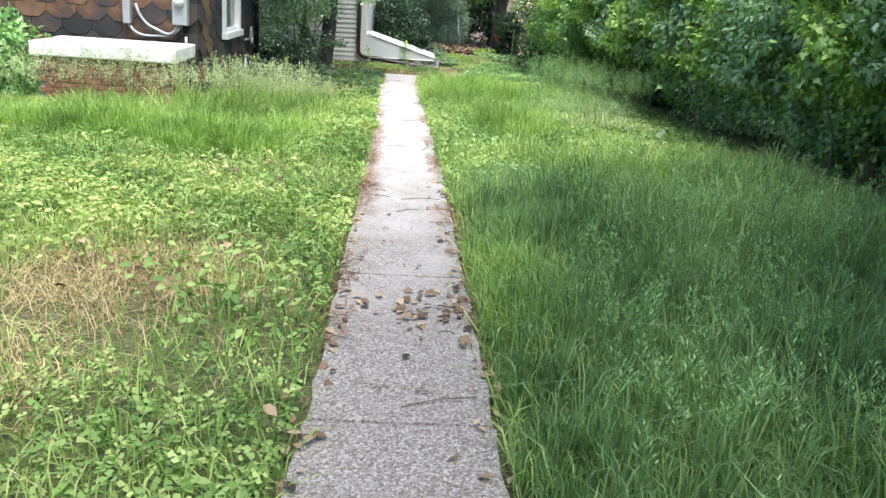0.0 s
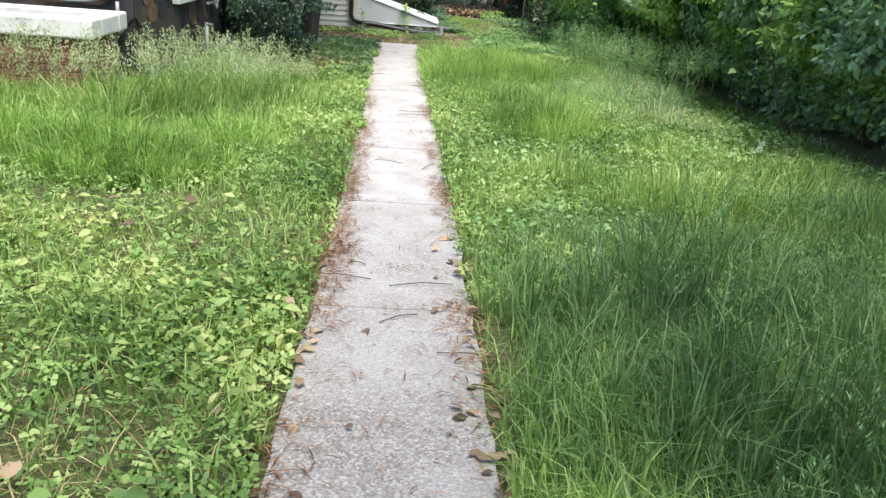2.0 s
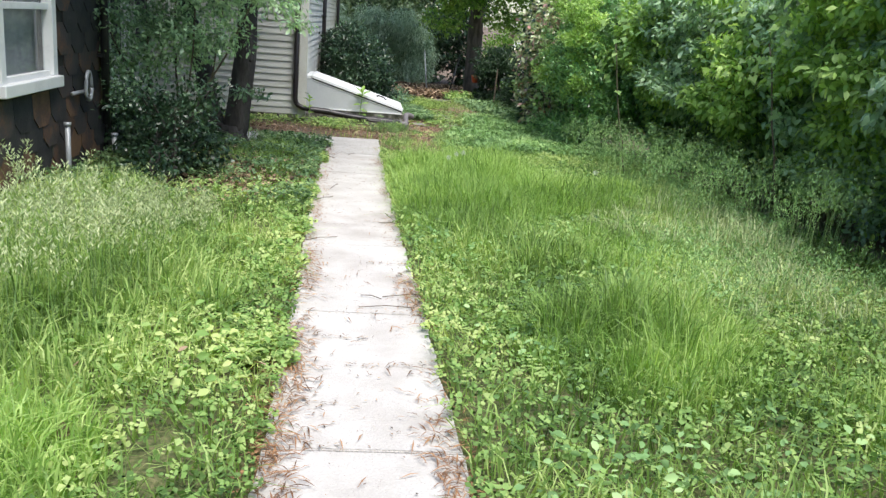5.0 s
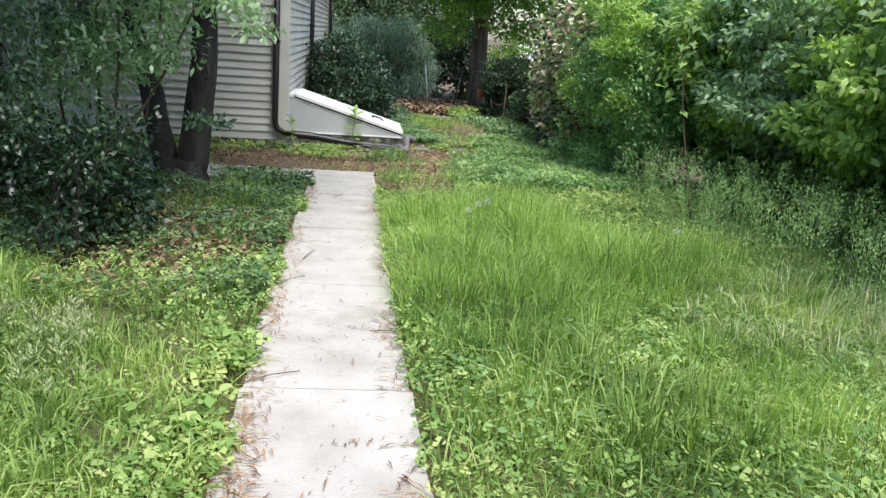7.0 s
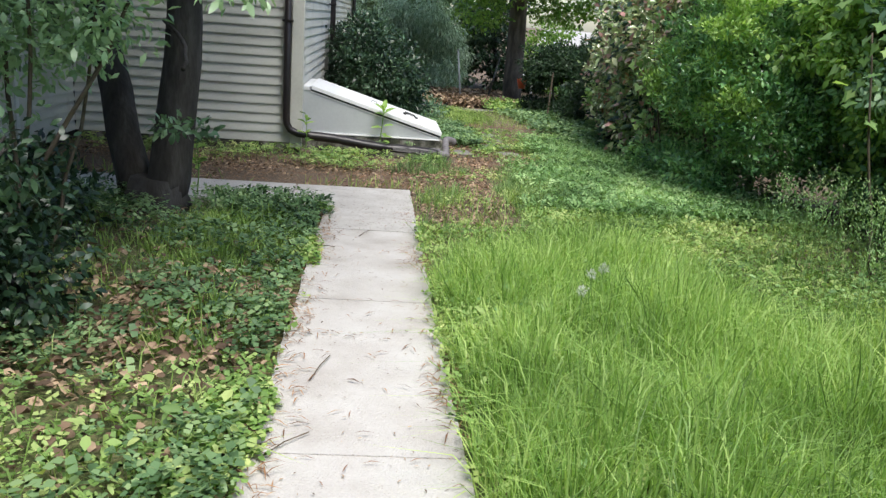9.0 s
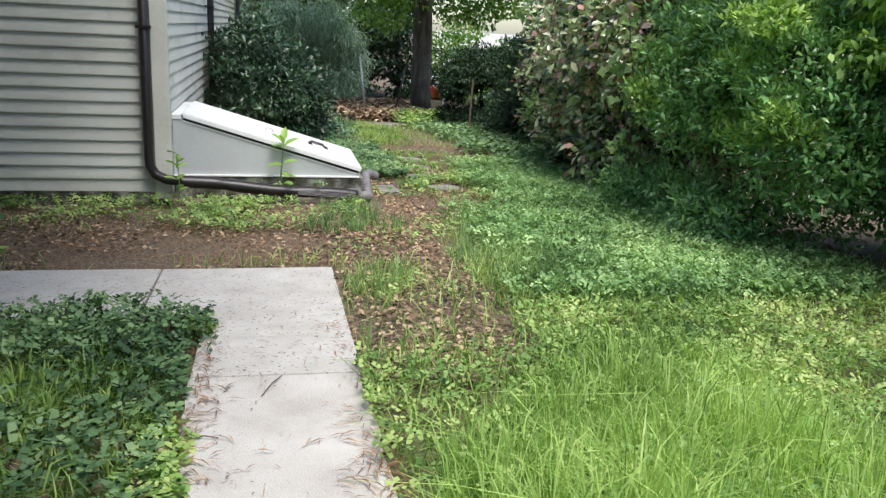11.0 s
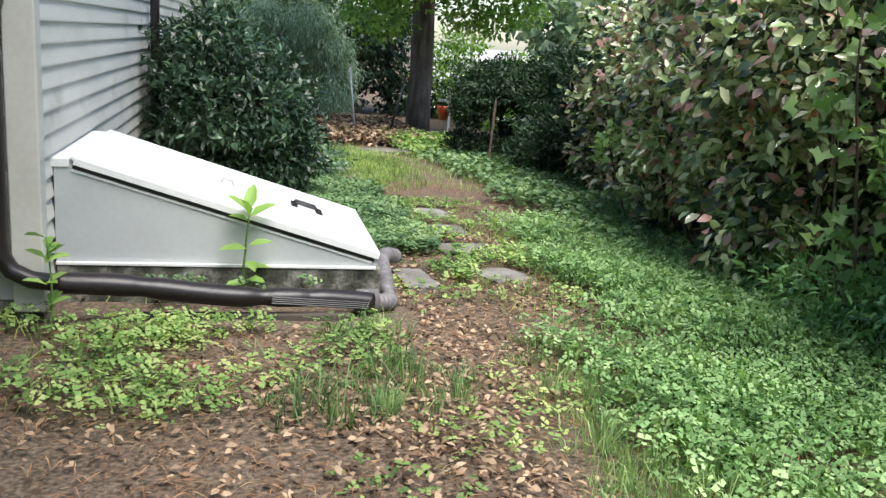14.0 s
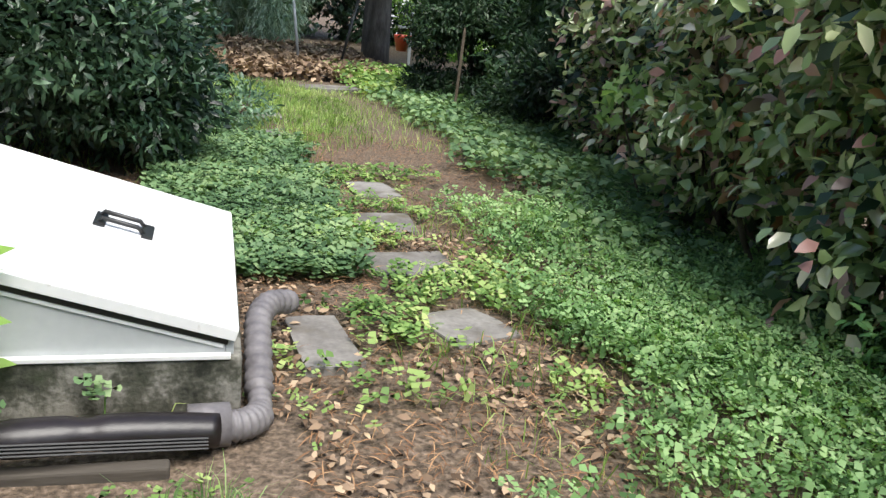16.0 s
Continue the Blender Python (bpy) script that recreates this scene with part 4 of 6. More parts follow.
cl = [((3.80, 23.55, -0.5), (0.5, 0.8, 0.28)), ((3.75, 22.45, -0.48), (0.45, 0.7, 0.26)), ((3.85, 24.55, -0.6), (0.45, 0.7, 0.26))]
shrub("low_evergreen", "low glossy evergreen with narrow leaves under the hedge", 3.85, 23.5, cl, LANCE, 700, 0.08, 0.025, M_GLOSSY, fill=0.45)

# leathery bronze-leaved shrubs
for k, (x, y, top) in enumerate(((4.6, 24.3, 2.6), (4.4, 25.6, 2.6), (4.55, 26.9, 2.4), (4.75, 28.1, 2.0), (5.0, 29.8, 1.7))):
    z0 = float(gz(x, y))
    cl = [((x + q.uniform(-0.2, 0.25), y + q.uniform(-0.6, 0.6), z0 + 0.55), (0.75, 0.8, 0.45))]
    for j in range(7):
        z = z0 + 0.7 + (top - z0 - 1.0) * (j + 0.5) / 7
        cl.append(((x + q.uniform(-0.2, 0.2) - (0.22 if j in (2, 3, 4) else 0), y + q.uniform(-0.6, 0.6), z), (q.uniform(0.65, 0.85), q.uniform(0.65, 0.85), q.uniform(0.45, 0.6))))
    shrub("leathery_shrub", "large shrub with leathery olive and bronze leaves", x, y, cl, OVAL, 175, 0.125, 0.062, M_OLIVE, fill=0.5,
          extra=[(M_BRONZE, 0.16, LANCE, 0.12, 0.062, "bronze leaf undersides"), (M_DARKBUSH, 0.25, DIAMOND, 0.12, 0.068, "dark green leaves")], group="leathery hedge", spread=0.7)

for k in range(7):
    x, y = 3.9 + q.uniform(-0.1, 0.2), 24.7 + 0.42 * k
    cl = [((x + q.uniform(-0.15, 0.15), y + q.uniform(-0.2, 0.2), z), (0.26, 0.3, 0.2)) for z in (q.uniform(-0.35, 0.1), q.uniform(0.1, 0.7), q.uniform(0.7, 1.4))]
    shrub("leathery_shrub", "leathery shrub shoot with glossy green and orange leaves", x + 0.3, y, cl, OVAL, 210, 0.115, 0.055, M_OLIVE, fill=0.3, stems=3, extra=[(M_RUST, 0.12, OVAL, 0.11, 0.052, "orange dying leaves")], group="leathery hedge", spread=0.5)

# yews
for k, (x, y, r, h) in enumerate(((5.4, 31.3, 1.05, 2.1), (5.3, 33.2, 0.95, 2.0), (6.8, 35.6, 1.2, 2.2), (5.6, 34.9, 0.85, 2.0))):
    z0 = float(gz(x, y))
    cl = [((x + q.uniform(-0.4, 0.4), y + q.uniform(-0.4, 0.4), z0 + h * f), (r * g, r * g, 0.4)) for f, g in ((0.22, 0.9), (0.42, 0.95), (0.62, 0.9), (0.78, 0.8), (0.9, 0.6))]
    shrub("yew", "dark green dense yew bush", x, y, cl, DIAMOND, 700, 0.12, 0.04, M_YEW, fill=0.5, twig=M_BARK_DARK, group="yews", droop=-0.1)
yew_open = thing("yew", "dark clipped yew with a bare lower trunk", "yew", "yews")
stem(yew_open, (4.75, 35.2, -1.3), (4.6, 35.2, -0.1), 0.05, 0.035, M_BARK_DARK, "trunk", 0.1, 3)
stem(yew_open, (4.5, 34.9, -1.3), (4.3, 35.0, 0.0), 0.04, 0.02, M_BARK_DARK, "trunk", 0.1, 4)
leaf_cloud("foliage", [((4.6, 35.1, 0.3), (0.95, 0.8, 0.42)), ((4.2, 35.0, 0.05), (0.6, 0.6, 0.35)), ((5.2, 35.3, 0.1), (0.6, 0.6, 0.4)), ((4.35, 35.0, -1.0), (0.5, 0.5, 0.3)), ((3.95, 35.1, -0.2), (0.4, 0.5, 0.35)), ((3.9, 35.2, -0.95), (0.35, 0.4, 0.3)), ((5.2, 35.0, -0.9), (0.5, 0.5, 0.35))], DIAMOND, 1100, 0.10, 0.032, M_YEW, yew_open, fill=0.5)

# dark bush beyond the cellar door
cl = [((-0.35, 29.9, -0.35), (0.95, 1.15, 0.65)), ((-0.25, 29.3, 0.0), (0.85, 0.8, 0.65)), ((-0.45, 30.4, 0.35), (0.8, 1.0, 0.6)), ((-0.55, 29.7, 0.6), (0.6, 0.8, 0.45)), ((0.05, 30.3, -0.1), (0.65, 0.9, 0.6)), ((0.1, 29.5, -0.45), (0.6, 0.8, 0.5))]
shrub("dark_bush", "large rounded dark green bush against the side wall", -0.4, 29.9, cl, DIAMOND, 700, 0.105, 0.038, M_DARKBUSH, fill=0.5, extra=[(M_HEDGE_GREY, 0.05, LANCE, 0.10, 0.032, "paler leaves")])
cl = [((0.9, 32.1, -0.92), (0.45, 0.6, 0.28)), ((0.6, 31.2, -0.95), (0.4, 0.5, 0.25))]
shrub("small_shrub", "low leafy shrub at the edge of the lawn", 0.8, 31.8, cl, LANCE, 500, 0.09, 0.03, M_HEDGE_GREY, fill=0.4, stems=3)

# lanky shrub and low dark shrub beside the path
lanky = thing("lanky_shrub", "tall lanky shrub with thin bare stems and sparse leaves", "shrub")
lx, ly = -2.45, 17.9
lz = float(gz(lx, ly))
cl = []
for k, (dx, dy, dz, r) in enumerate(((1.15, 0.0, 2.35, 0.022), (-0.3, 0.2, 2.5, 0.02), (0.35, -0.3, 2.4, 0.018), (-0.75, -0.3, 1.9, 0.018), (0.05, 0.5, 2.6, 0.02), (0.6, 0.4, 2.1, 0.016))):
    stem(lanky, (lx + 0.08 * k - 0.2, ly + 0.05 * k, lz - 0.05), (lx + dx, ly + dy, lz + dz), r, 0.008, M_TWIG, "stem", 0.12, k, 6)
    cl += [((lx + dx * 0.9, ly + dy, lz + dz * 0.92), (0.42, 0.42, 0.3)), ((lx + dx * 0.65 - 0.1, ly + dy * 0.7, lz + dz * 0.66), (0.36, 0.36, 0.26))]
cl += [((-1.05, 17.3, 1.4), (0.32, 0.3, 0.2)), ((-0.9, 17.2, 1.15), (0.2, 0.2, 0.1)), ((-1.35, 17.5, 1.65), (0.4, 0.4, 0.25))]
cl += [((lx - 0.55, ly - 0.2, lz + 0.9), (0.4, 0.4, 0.35)), ((lx - 0.2, ly + 0.1, lz + 1.25), (0.45, 0.45, 0.4))]
leaf_cloud("foliage", cl, LANCE, 360, 0.075, 0.032, M_HEDGE_PALE, lanky, fill=0.2, spread=0.5)
cl = [((-1.85, 16.75, -0.28), (0.36, 0.42, 0.26)), ((-2.1, 17.1, -0.05), (0.38, 0.42, 0.28)), ((-2.45, 17.0, -0.3), (0.4, 0.4, 0.28))]
low = shrub("low_dark_shrub", "small dark leafy shrub with twisted stems", -2.0, 16.8, cl, LANCE, 620, 0.065, 0.03, M_DARKBUSH, fill=0.4, stems=6, twig=M_BARK_DARK)
cl = [((-2.75, 18.9, -0.35), (0.6, 0.7, 0.35)), ((-3.1, 18.2, -0.2), (0.5, 0.6, 0.4))]
shrub("low_dark_shrub", "dark shrub in the shade by the house", -2.8, 18.7, cl, LANCE, 480, 0.08, 0.035, M_DARKBUSH, fill=0.4)

cl = [((-2.15, 15.95, -0.3), (0.3, 0.35, 0.22)), ((-2.0, 16.2, 0.1), (0.3, 0.32, 0.28)), ((-2.4, 16.3, 0.25), (0.35, 0.35, 0.3)), ((-1.8, 16.4, 0.35), (0.3, 0.3, 0.22))]
shrub("low_dark_shrub", "dark twiggy shrub rising beside the path", -2.1, 16.1, cl, LANCE, 420, 0.06, 0.028, M_DARKBUSH, fill=0.3, stems=8, twig=M_BARK_DARK)

# old tree in the corner
oak = thing("tree", "old dark-barked tree with two trunks and drooping branches", "tree")
oz = float(gz(-2.1, 20.2))
stem(oak, (-2.05, 20.2, oz - 0.1), (-1.85, 20.35, 1.6), 0.2, 0.135, M_BARK_DARK, "trunk", 0.07, 2, 14, 0.06)
stem(oak, (-2.25, 20.3, oz - 0.1), (-2.95, 20.9, 1.6), 0.17, 0.11, M_BARK_DARK, "trunk", 0.1, 5, 12, 0.06)
part("root_flare", tube([(-2.1, 20.2, oz - 0.1), (-2.09, 20.2, oz + 0.08), (-2.08, 20.2, oz + 0.25)], [0.36, 0.27, 0.21], 14, rough=0.12), M_BARK_DARK, oak, smooth=True)
for k, (a, b, r) in enumerate((((-1.85, 20.35, 1.5), (-0.8, 20.6, 3.0), 0.08), ((-1.85, 20.35, 1.5), (-2.0, 19.4, 3.6), 0.09), ((-2.95, 20.9, 1.5), (-3.6, 20.5, 3.2), 0.08), ((-2.0, 20.2, 0.9), (-1.7, 19.6, 0.55), 0.015))):
    stem(oak, a, b, r, 0.02, M_BARK_DARK, "branch", 0.1, k + 20)
cl = [((-1.2, 20.2, 2.3), (0.7, 0.6, 0.3)), ((-2.2, 20.0, 2.3), (1.1, 1.0, 0.5)), ((-3.2, 20.2, 2.2), (1.0, 0.9, 0.5)), ((-1.2, 20.6, 2.9), (1.2, 1.1, 0.6)),
      ((-2.6, 20.6, 3.5), (1.5, 1.4, 0.7)), ((-1.68, 19.6, 0.1), (0.3, 0.25, 0.08)), ((-2.3, 19.4, 1.5), (0.6, 0.5, 0.25))]
leaf_cloud("crown", cl, LANCE, 200, 0.085, 0.04, M_HEDGE_GREY, oak, fill=0.3)
# upper crown added above the view, spread wide to shade wall and lawn
cl = [((q.uniform(-5.2, -0.9), q.uniform(15.8, 22.4), q.uniform(3.4, 5.4)), (1.4, 1.4, 0.6)) for _ in range(36)]
leaf_cloud("unseen_upper_crown", cl, DIAMOND, 100, 0.15, 0.10, M_HEDGE_GREY, oak, fill=0.3)

# laurel at the planter
cl = [((-5.45, 11.7, -0.1), (0.5, 0.55, 0.45)), ((-5.5, 11.8, 0.35), (0.45, 0.5, 0.4)), ((-5.9, 11.5, 0.1), (0.6, 0.6, 0.6))]
shrub("laurel", "bright green laurel bush beside the brick planter", -5.5, 11.7, cl, OVAL, 330, 0.12, 0.05, M_GLOSSY, fill=0.5)

# ---------- far end ----------
big = thing("tree", "tall tree with a thick grey-brown trunk and hanging foliage", "tree")
stem(big, (4.35, 42.0, -1.6), (4.3, 42.2, 4.5), 0.34, 0.26, M_BARK, "trunk", 0.08, 9, 16, 0.03)
for k, (b, r) in enumerate((((1.5, 41.0, 4.5), 0.12), ((7.5, 41.5, 4.8), 0.12), ((3.5, 38.0, 5.0), 0.12), ((5.0, 45.0, 6.0), 0.12), ((2.4, 43.0, 4.0), 0.09))):
    stem(big, (4.3, 42.1, 2.0 + 0.3 * k), b, r, 0.03, M_BARK, "limb", 0.25, k + 40)
cl = [((q.uniform(-0.5, 8.5), q.uniform(37, 44), q.uniform(3.3, 5.6)), (q.uniform(1.0, 1.5), q.uniform(1.0, 1.5), q.uniform(0.4, 0.7))) for _ in range(26)]
cl += [((4.9, 40.2, 1.75), (0.7, 0.6, 0.5)), ((3.4, 40.6, 2.2), (0.9, 0.8, 0.5)), ((6.2, 41.0, 2.6), (1.0, 0.8, 0.45)), ((2.0, 40.5, 2.9), (1.2, 0.9, 0.5)), ((7.6, 42.0, 3.0), (1.0, 0.8, 0.5)), ((4.4, 40.6, 2.6), (1.2, 0.8, 0.6)), ((5.4, 40.0, 2.9), (1.0, 0.8, 0.6)), ((3.0, 41.2, 1.4), (0.9, 0.7, 0.6)), ((5.6, 40.0, 1.5), (0.6, 0.5, 0.35)), ((6.4, 40.4, 1.9), (0.8, 0.6, 0.4))]
leaf_cloud("crown", cl, DIAMOND, 115, 0.15, 0.10, M_CANOPY, big, fill=0.4)

for k in range(7):
    x, y = -4.2 + 1.45 * k, 47.5 + q.uniform(-0.6, 1.5)
    s = thing("thicket_tree", "dark leafy thicket tree at the garden's end", "tree", "thicket")
    stem(s, (x, y, -1.6), (x, y, 3.5), 0.12, 0.04, M_BARK_DARK, "trunk", 0.3, k + 60)
    cl = [((x + q.uniform(-0.7, 0.7), y + q.uniform(-0.6, 0.6), -1.0 + 1.05 * j), (q.uniform(0.9, 1.3), 0.9, 0.8)) for j in range(7 if k > 2 else 4)]
    leaf_cloud("crown", cl, DIAMOND, 125, 0.21, 0.105, (M_FARLEAF, M_HEDGE_GREY, M_DARKBUSH, M_DARKBUSH)[k % 4] if k > 2 else M_FARLEAF, s, fill=0.5)
for k, (x, y) in enumerate(((-0.2, 45.0), (0.9, 45.6), (1.9, 45.0), (-1.4, 45.5))):
    s = thing("bamboo_clump", "pale drooping bamboo clump", "bamboo", "bamboo")
    for j in range(7):
        a = q.uniform(0, 6.28)
        stem(s, (x + 0.2 * math.cos(a), y + 0.2 * math.sin(a), -1.6), (x + 0.9 * math.cos(a), y + 0.7 * math.sin(a), q.uniform(0.8, 1.7)), 0.018, 0.006, M_BAMBOO, "cane", 0.2, j + 80 + 10 * k, 5)
    cl = [((x + q.uniform(-0.5, 0.5), y + q.uniform(-0.4, 0.4), z), (0.75, 0.65, 0.6)) for z in (-0.8, -0.1, 0.6, 1.2)]
    leaf_cloud("foliage", cl, DIAMOND, 300, 0.22, 0.034, M_BAMBOO, s, fill=0.4, droop=1.3)
# distant tree line, closing the place all round
for k in range(30):
    a = 2 * math.pi * k / 30
    x, y = 1 + 62 * math.sin(a), 15 + 75 * math.cos(a)
    if 2 < x < 26 and y > 60:
        continue
    s = thing("distant_tree", "distant green tree on the skyline", "tree", "distant trees")
    z0 = float(gz(x, y))
    stem(s, (x, y, z0 - 0.2), (x, y, z0 + 6), 0.35, 0.1, M_BARK, "trunk", 0.4, k + 100)
    cl = [((x + q.uniform(-3, 3), y + q.uniform(-3, 3), z0 + q.uniform(2, 8)), (3.0, 3.0, 2.2)) for _ in range(6)]
    leaf_cloud("crown", cl, DIAMOND, 3.2, 1.2, 0.8, M_FARLEAF, s, fill=0.6)
for k, (x, y) in enumerate(((7.2, 44.5), (9.0, 46.0), (6.1, 46.5), (8.2, 49.0), (10.8, 48.5), (13.0, 51.0))):
    cl = [((x + q.uniform(-0.7, 0.7), y + q.uniform(-0.6, 0.6), -1.2 + 0.55 * j), (0.95, 0.8, 0.4)) for j in range(3 + k % 3)]
    shrub("pale_shrub", "pale yellow-green shrub at the garden's end", x, y, cl, LANCE, 90, 0.15, 0.08, M_CANOPY, fill=0.4)

# added pale sheet, stands in for the blown-out brightness past the garden's end
bm = bmesh.new()
prism(bm, [(5.2, 47.0), (400, 44.0), (2500, 2500), (460, 2500)], -1.6, lambda x, y: -1.44)
tagged(part("road", bm, M_CONC), "pale ground sheet added beyond the garden for its white glare", "road", kind="structure")

# poles, post, pot, edging
for (x0, y0, x1, z1, col) in ((2.35, 39.5, 2.16, 0.2, M_GALV), (3.15, 39.6, 3.5, 0.05, M_BLACK)):
    p = thing("garden_pole", "thin leaning metal garden pole" if col is M_GALV else "thin dark leaning garden pole", "pole", "garden poles")
    part("shaft", tube([(x0, y0, -1.45), (x1, y0 + 0.1, z1)], 0.028, 8), col, p, smooth=True)
    part("tip", tube([(x1, y0 + 0.1, z1), (x1 + 0.01, y0 + 0.1, z1 + 0.04)], 0.034, 8), col, p)
post = thing("garden_post", "short pale grey post with a bracket", "post")
part("shaft", boxed((4.44, 38.97, -1.45), (4.50, 39.03, -0.1), 0.01), M_GALV, post)
part("bracket", boxed((4.2, 38.97, -0.42), (4.42, 39.03, -0.37)), M_GALV, post)
pot = thing("hanging_pot", "red plastic flower pot hanging in a yew", "flower pot")
part("body", tube([(3.72, 36.3, -0.6), (3.72, 36.3, -0.37), (3.72, 36.3, -0.34)], [0.09, 0.14, 0.15], 14), M_RED, pot, smooth=True)
for a in (0, 2.1, 4.2):
    part("hanger", tube([(3.72 + 0.13 * math.cos(a), 36.3 + 0.13 * math.sin(a), -0.36), (3.72, 36.2, 0.1)], 0.006, 4), M_BLACK, pot)
stake = thing("wooden_stake", "thin brown wooden stake beside the yew", "stake")
part("shaft", tube([(4.05, 33.9, -1.25), (4.1, 33.95, -0.05)], 0.022, 6), M_TWIG, stake)
part("tip", tube([(4.1, 33.95, -0.05), (4.102, 33.952, 0.02)], [0.022, 0.006], 6), M_TWIG, stake)
edge = thing("timber_edging", "dark weathered timber edging on the ground", "edging")
part("beam", boxed((1.7, 37.15, -1.36), (3.5, 37.3, -1.22), 0.02), M_TIMBER, edge)
board = thing("timber_board", "rotten timber board lying under the downspout", "board")
part("beam", boxed((-0.75, 24.66, -0.93), (0.55, 24.72, -0.84), 0.01), M_TIMBER, board)

# seedling in front of the cellar door
seedling = thing("tall_weed", "tall green weed with broad pointed leaves", "weed")
sx, sy, sz = -0.12, 24.93, -0.87
stem(seedling, (sx, sy, sz), (sx + 0.03, sy, sz + 0.62), 0.011, 0.007, M_MAPLE, "stem", 0.02, 1, 6)
for k, (ang, zz, ln, up) in enumerate(((0.2, 0.58, 0.2, 0.6), (2.6, 0.56, 0.15, 0.2), (4.4, 0.6, 0.19, 1.1), (1.3, 0.62, 0.2, 1.6), (3.3, 0.62, 0.17, 0.9), (0.0, 0.40, 0.16, 0.25), (3.1, 0.38, 0.18, 0.0), (5.0, 0.3, 0.16, -0.1), (0.5, 0.25, 0.17, 0.0), (3.6, 0.15, 0.15, 0.1), (5.6, 0.18, 0.14, 0.1))):
    al = np.array([[math.cos(ang), math.sin(ang), up]])
    leaves("leaf", OVAL, np.array([[sx + 0.02, sy, sz + zz]]), al, np.array([[-0.3 * math.cos(ang), -0.4, 1.0]]), ln, ln * 0.42, M_GRASS_LIME, seedling)
for wx, wy, hh in ((-1.9, 21.0, 0.5), (-1.15, 24.3, 0.55)):
    w = thing("young_weed", "young bright green weed with pointed leaves", "weed", "young weeds")
    z0 = float(gz(wx, wy))
    stem(w, (wx, wy, z0 - 0.03), (wx, wy, z0 + hh), 0.008, 0.004, M_MAPLE, "stem", 0.02, 2, 5)
    n = 14
    a = rng.uniform(0, 6.28, n)
    zz = z0 + hh * rng.uniform(0.3, 1.0, n)
    leaves("foliage", OVAL, np.stack([np.full(n, wx), np.full(n, wy), zz], 1), np.stack([np.cos(a), np.sin(a), np.full(n, 0.4)], 1), np.tile([[0, -0.2, 1.0]], (n, 1)), 0.13, 0.05, M_GRASS_LIME, w)


for wx, wr, n in ((-0.62, 0.1, 18), (-0.45, 0.08, 13), (-0.08, 0.05, 8), (0.33, 0.05, 9)):
    w = thing("ledge_weed", "small leafy weed rooted between pipe and concrete base", "weed", "ledge weeds")
    wy = 24.90 + 0.06 * (wx > 0)
    stem(w, (wx, wy, -0.92), (wx, wy, -0.72), 0.005, 0.003, M_MAPLE, "stem", 0.02, 3, 5)
    p = np.stack([rng.normal(wx, wr, n), rng.normal(wy, 0.04, n), rng.uniform(-0.76, -0.66, n)], 1)
    leaves("foliage", TREFOIL, p, rng.normal(0, 1, (n, 3)) * [[1, 1, 0.2]], np.array([[0, -0.4, 1.0]]) + rng.normal(0, 0.25, (n, 3)), 0.055, 0.055, M_WEED, w)


# ---------- grass, weeds and litter ----------
def seen(x, y):
    return (x > -0.56 * (y + 1.2) - 0.3) | (rng.random(len(x)) < 0.4)


def stuff(ob, label, cat):
    return tagged(ob, label, cat, kind="stuff")


STONES = ((1.17, 25.72, 0.28, 0.58, 0.1), (1.9, 25.85, 0.4, 0.42, 0.3), (1.85, 26.85, 0.52, 0.46, 0.1), (1.87, 27.78, 0.45, 0.5, -0.1), (1.95, 28.78, 0.38, 0.55, 0.1), (1.15, 31.2, 0.55, 0.5, 0.2), (1.25, 32.6, 0.5, 0.4, 0.0), (2.55, 36.1, 1.1, 0.6, 0.05))


def off_things(x, y):
    house = ((x < AX + 0.02) & (y > AY0 - 0.02) & (y < AY1)) | ((x < BX + 0.05) & (y > BY - 0.1)) | ((x < BXW + 0.05) & (y > BYW - 0.05))
    pl = (x > PX0 - 0.02) & (x < PX1 + 0.02) & (y > PY0 - 0.02) & (y < PY1 + 0.02)
    bk = (x < KX1 + 0.08) & (y > KY0 - 0.05) & (y < KY1 + 0.05)
    pipe = (x > -1.2) & (x < 1.0) & (y > 24.45) & (y < 25.0)
    stone = np.zeros(np.shape(x), bool)
    for cx, cy, w, h, turn in STONES:
        stone |= (np.abs(x - cx) < w * 0.48) & (np.abs(y - cy) < h * 0.5)
    return ~(house | pl | bk | pipe | stone)


def keep(x, y, prob, m=0.02):
    ok = (rng.random(len(x)) < prob) & ~on_path(x, y, m) & off_things(x, y) & seen(x, y)
    return x[ok], y[ok]


def soft(v, a, b):
    return np.clip((v - a) / (b - a), 0, 1)


# short lawn grass
x, y = scatter(280000, -6.5, 4.6, -2.0, 22.0)
pr = 0.72 + 0.45 * wobble(x, y, 1.6) - 0.25 * soft(wobble(x, y, 1.1, 4), 0.25, 0.6) * (x < 0)
pr = pr - 0.45 * soft(y, 15.0, 16.5) * (x < 0) - 0.8 * np.exp(-(((x + 1.6) / 0.6) ** 2 + ((y - 4.3) / 0.7) ** 2))
pr = pr - 0.75 * soft(y, 19.6, 20.2) * (x > 0.1) * (x < 1.25)
x, y = keep(x, y, pr * np.where(y > 13, 0.7, 1.0))
stuff(blades("lawn", x, y, rng.uniform(0.07, 0.2, len(x)), rng.uniform(0.005, 0.010, len(x)), M_GRASS, 0.9), "short uneven green lawn grass", "grass")
# dry patches
x, y = scatter(90000, -4.5, -0.5, 1.0, 7.5)
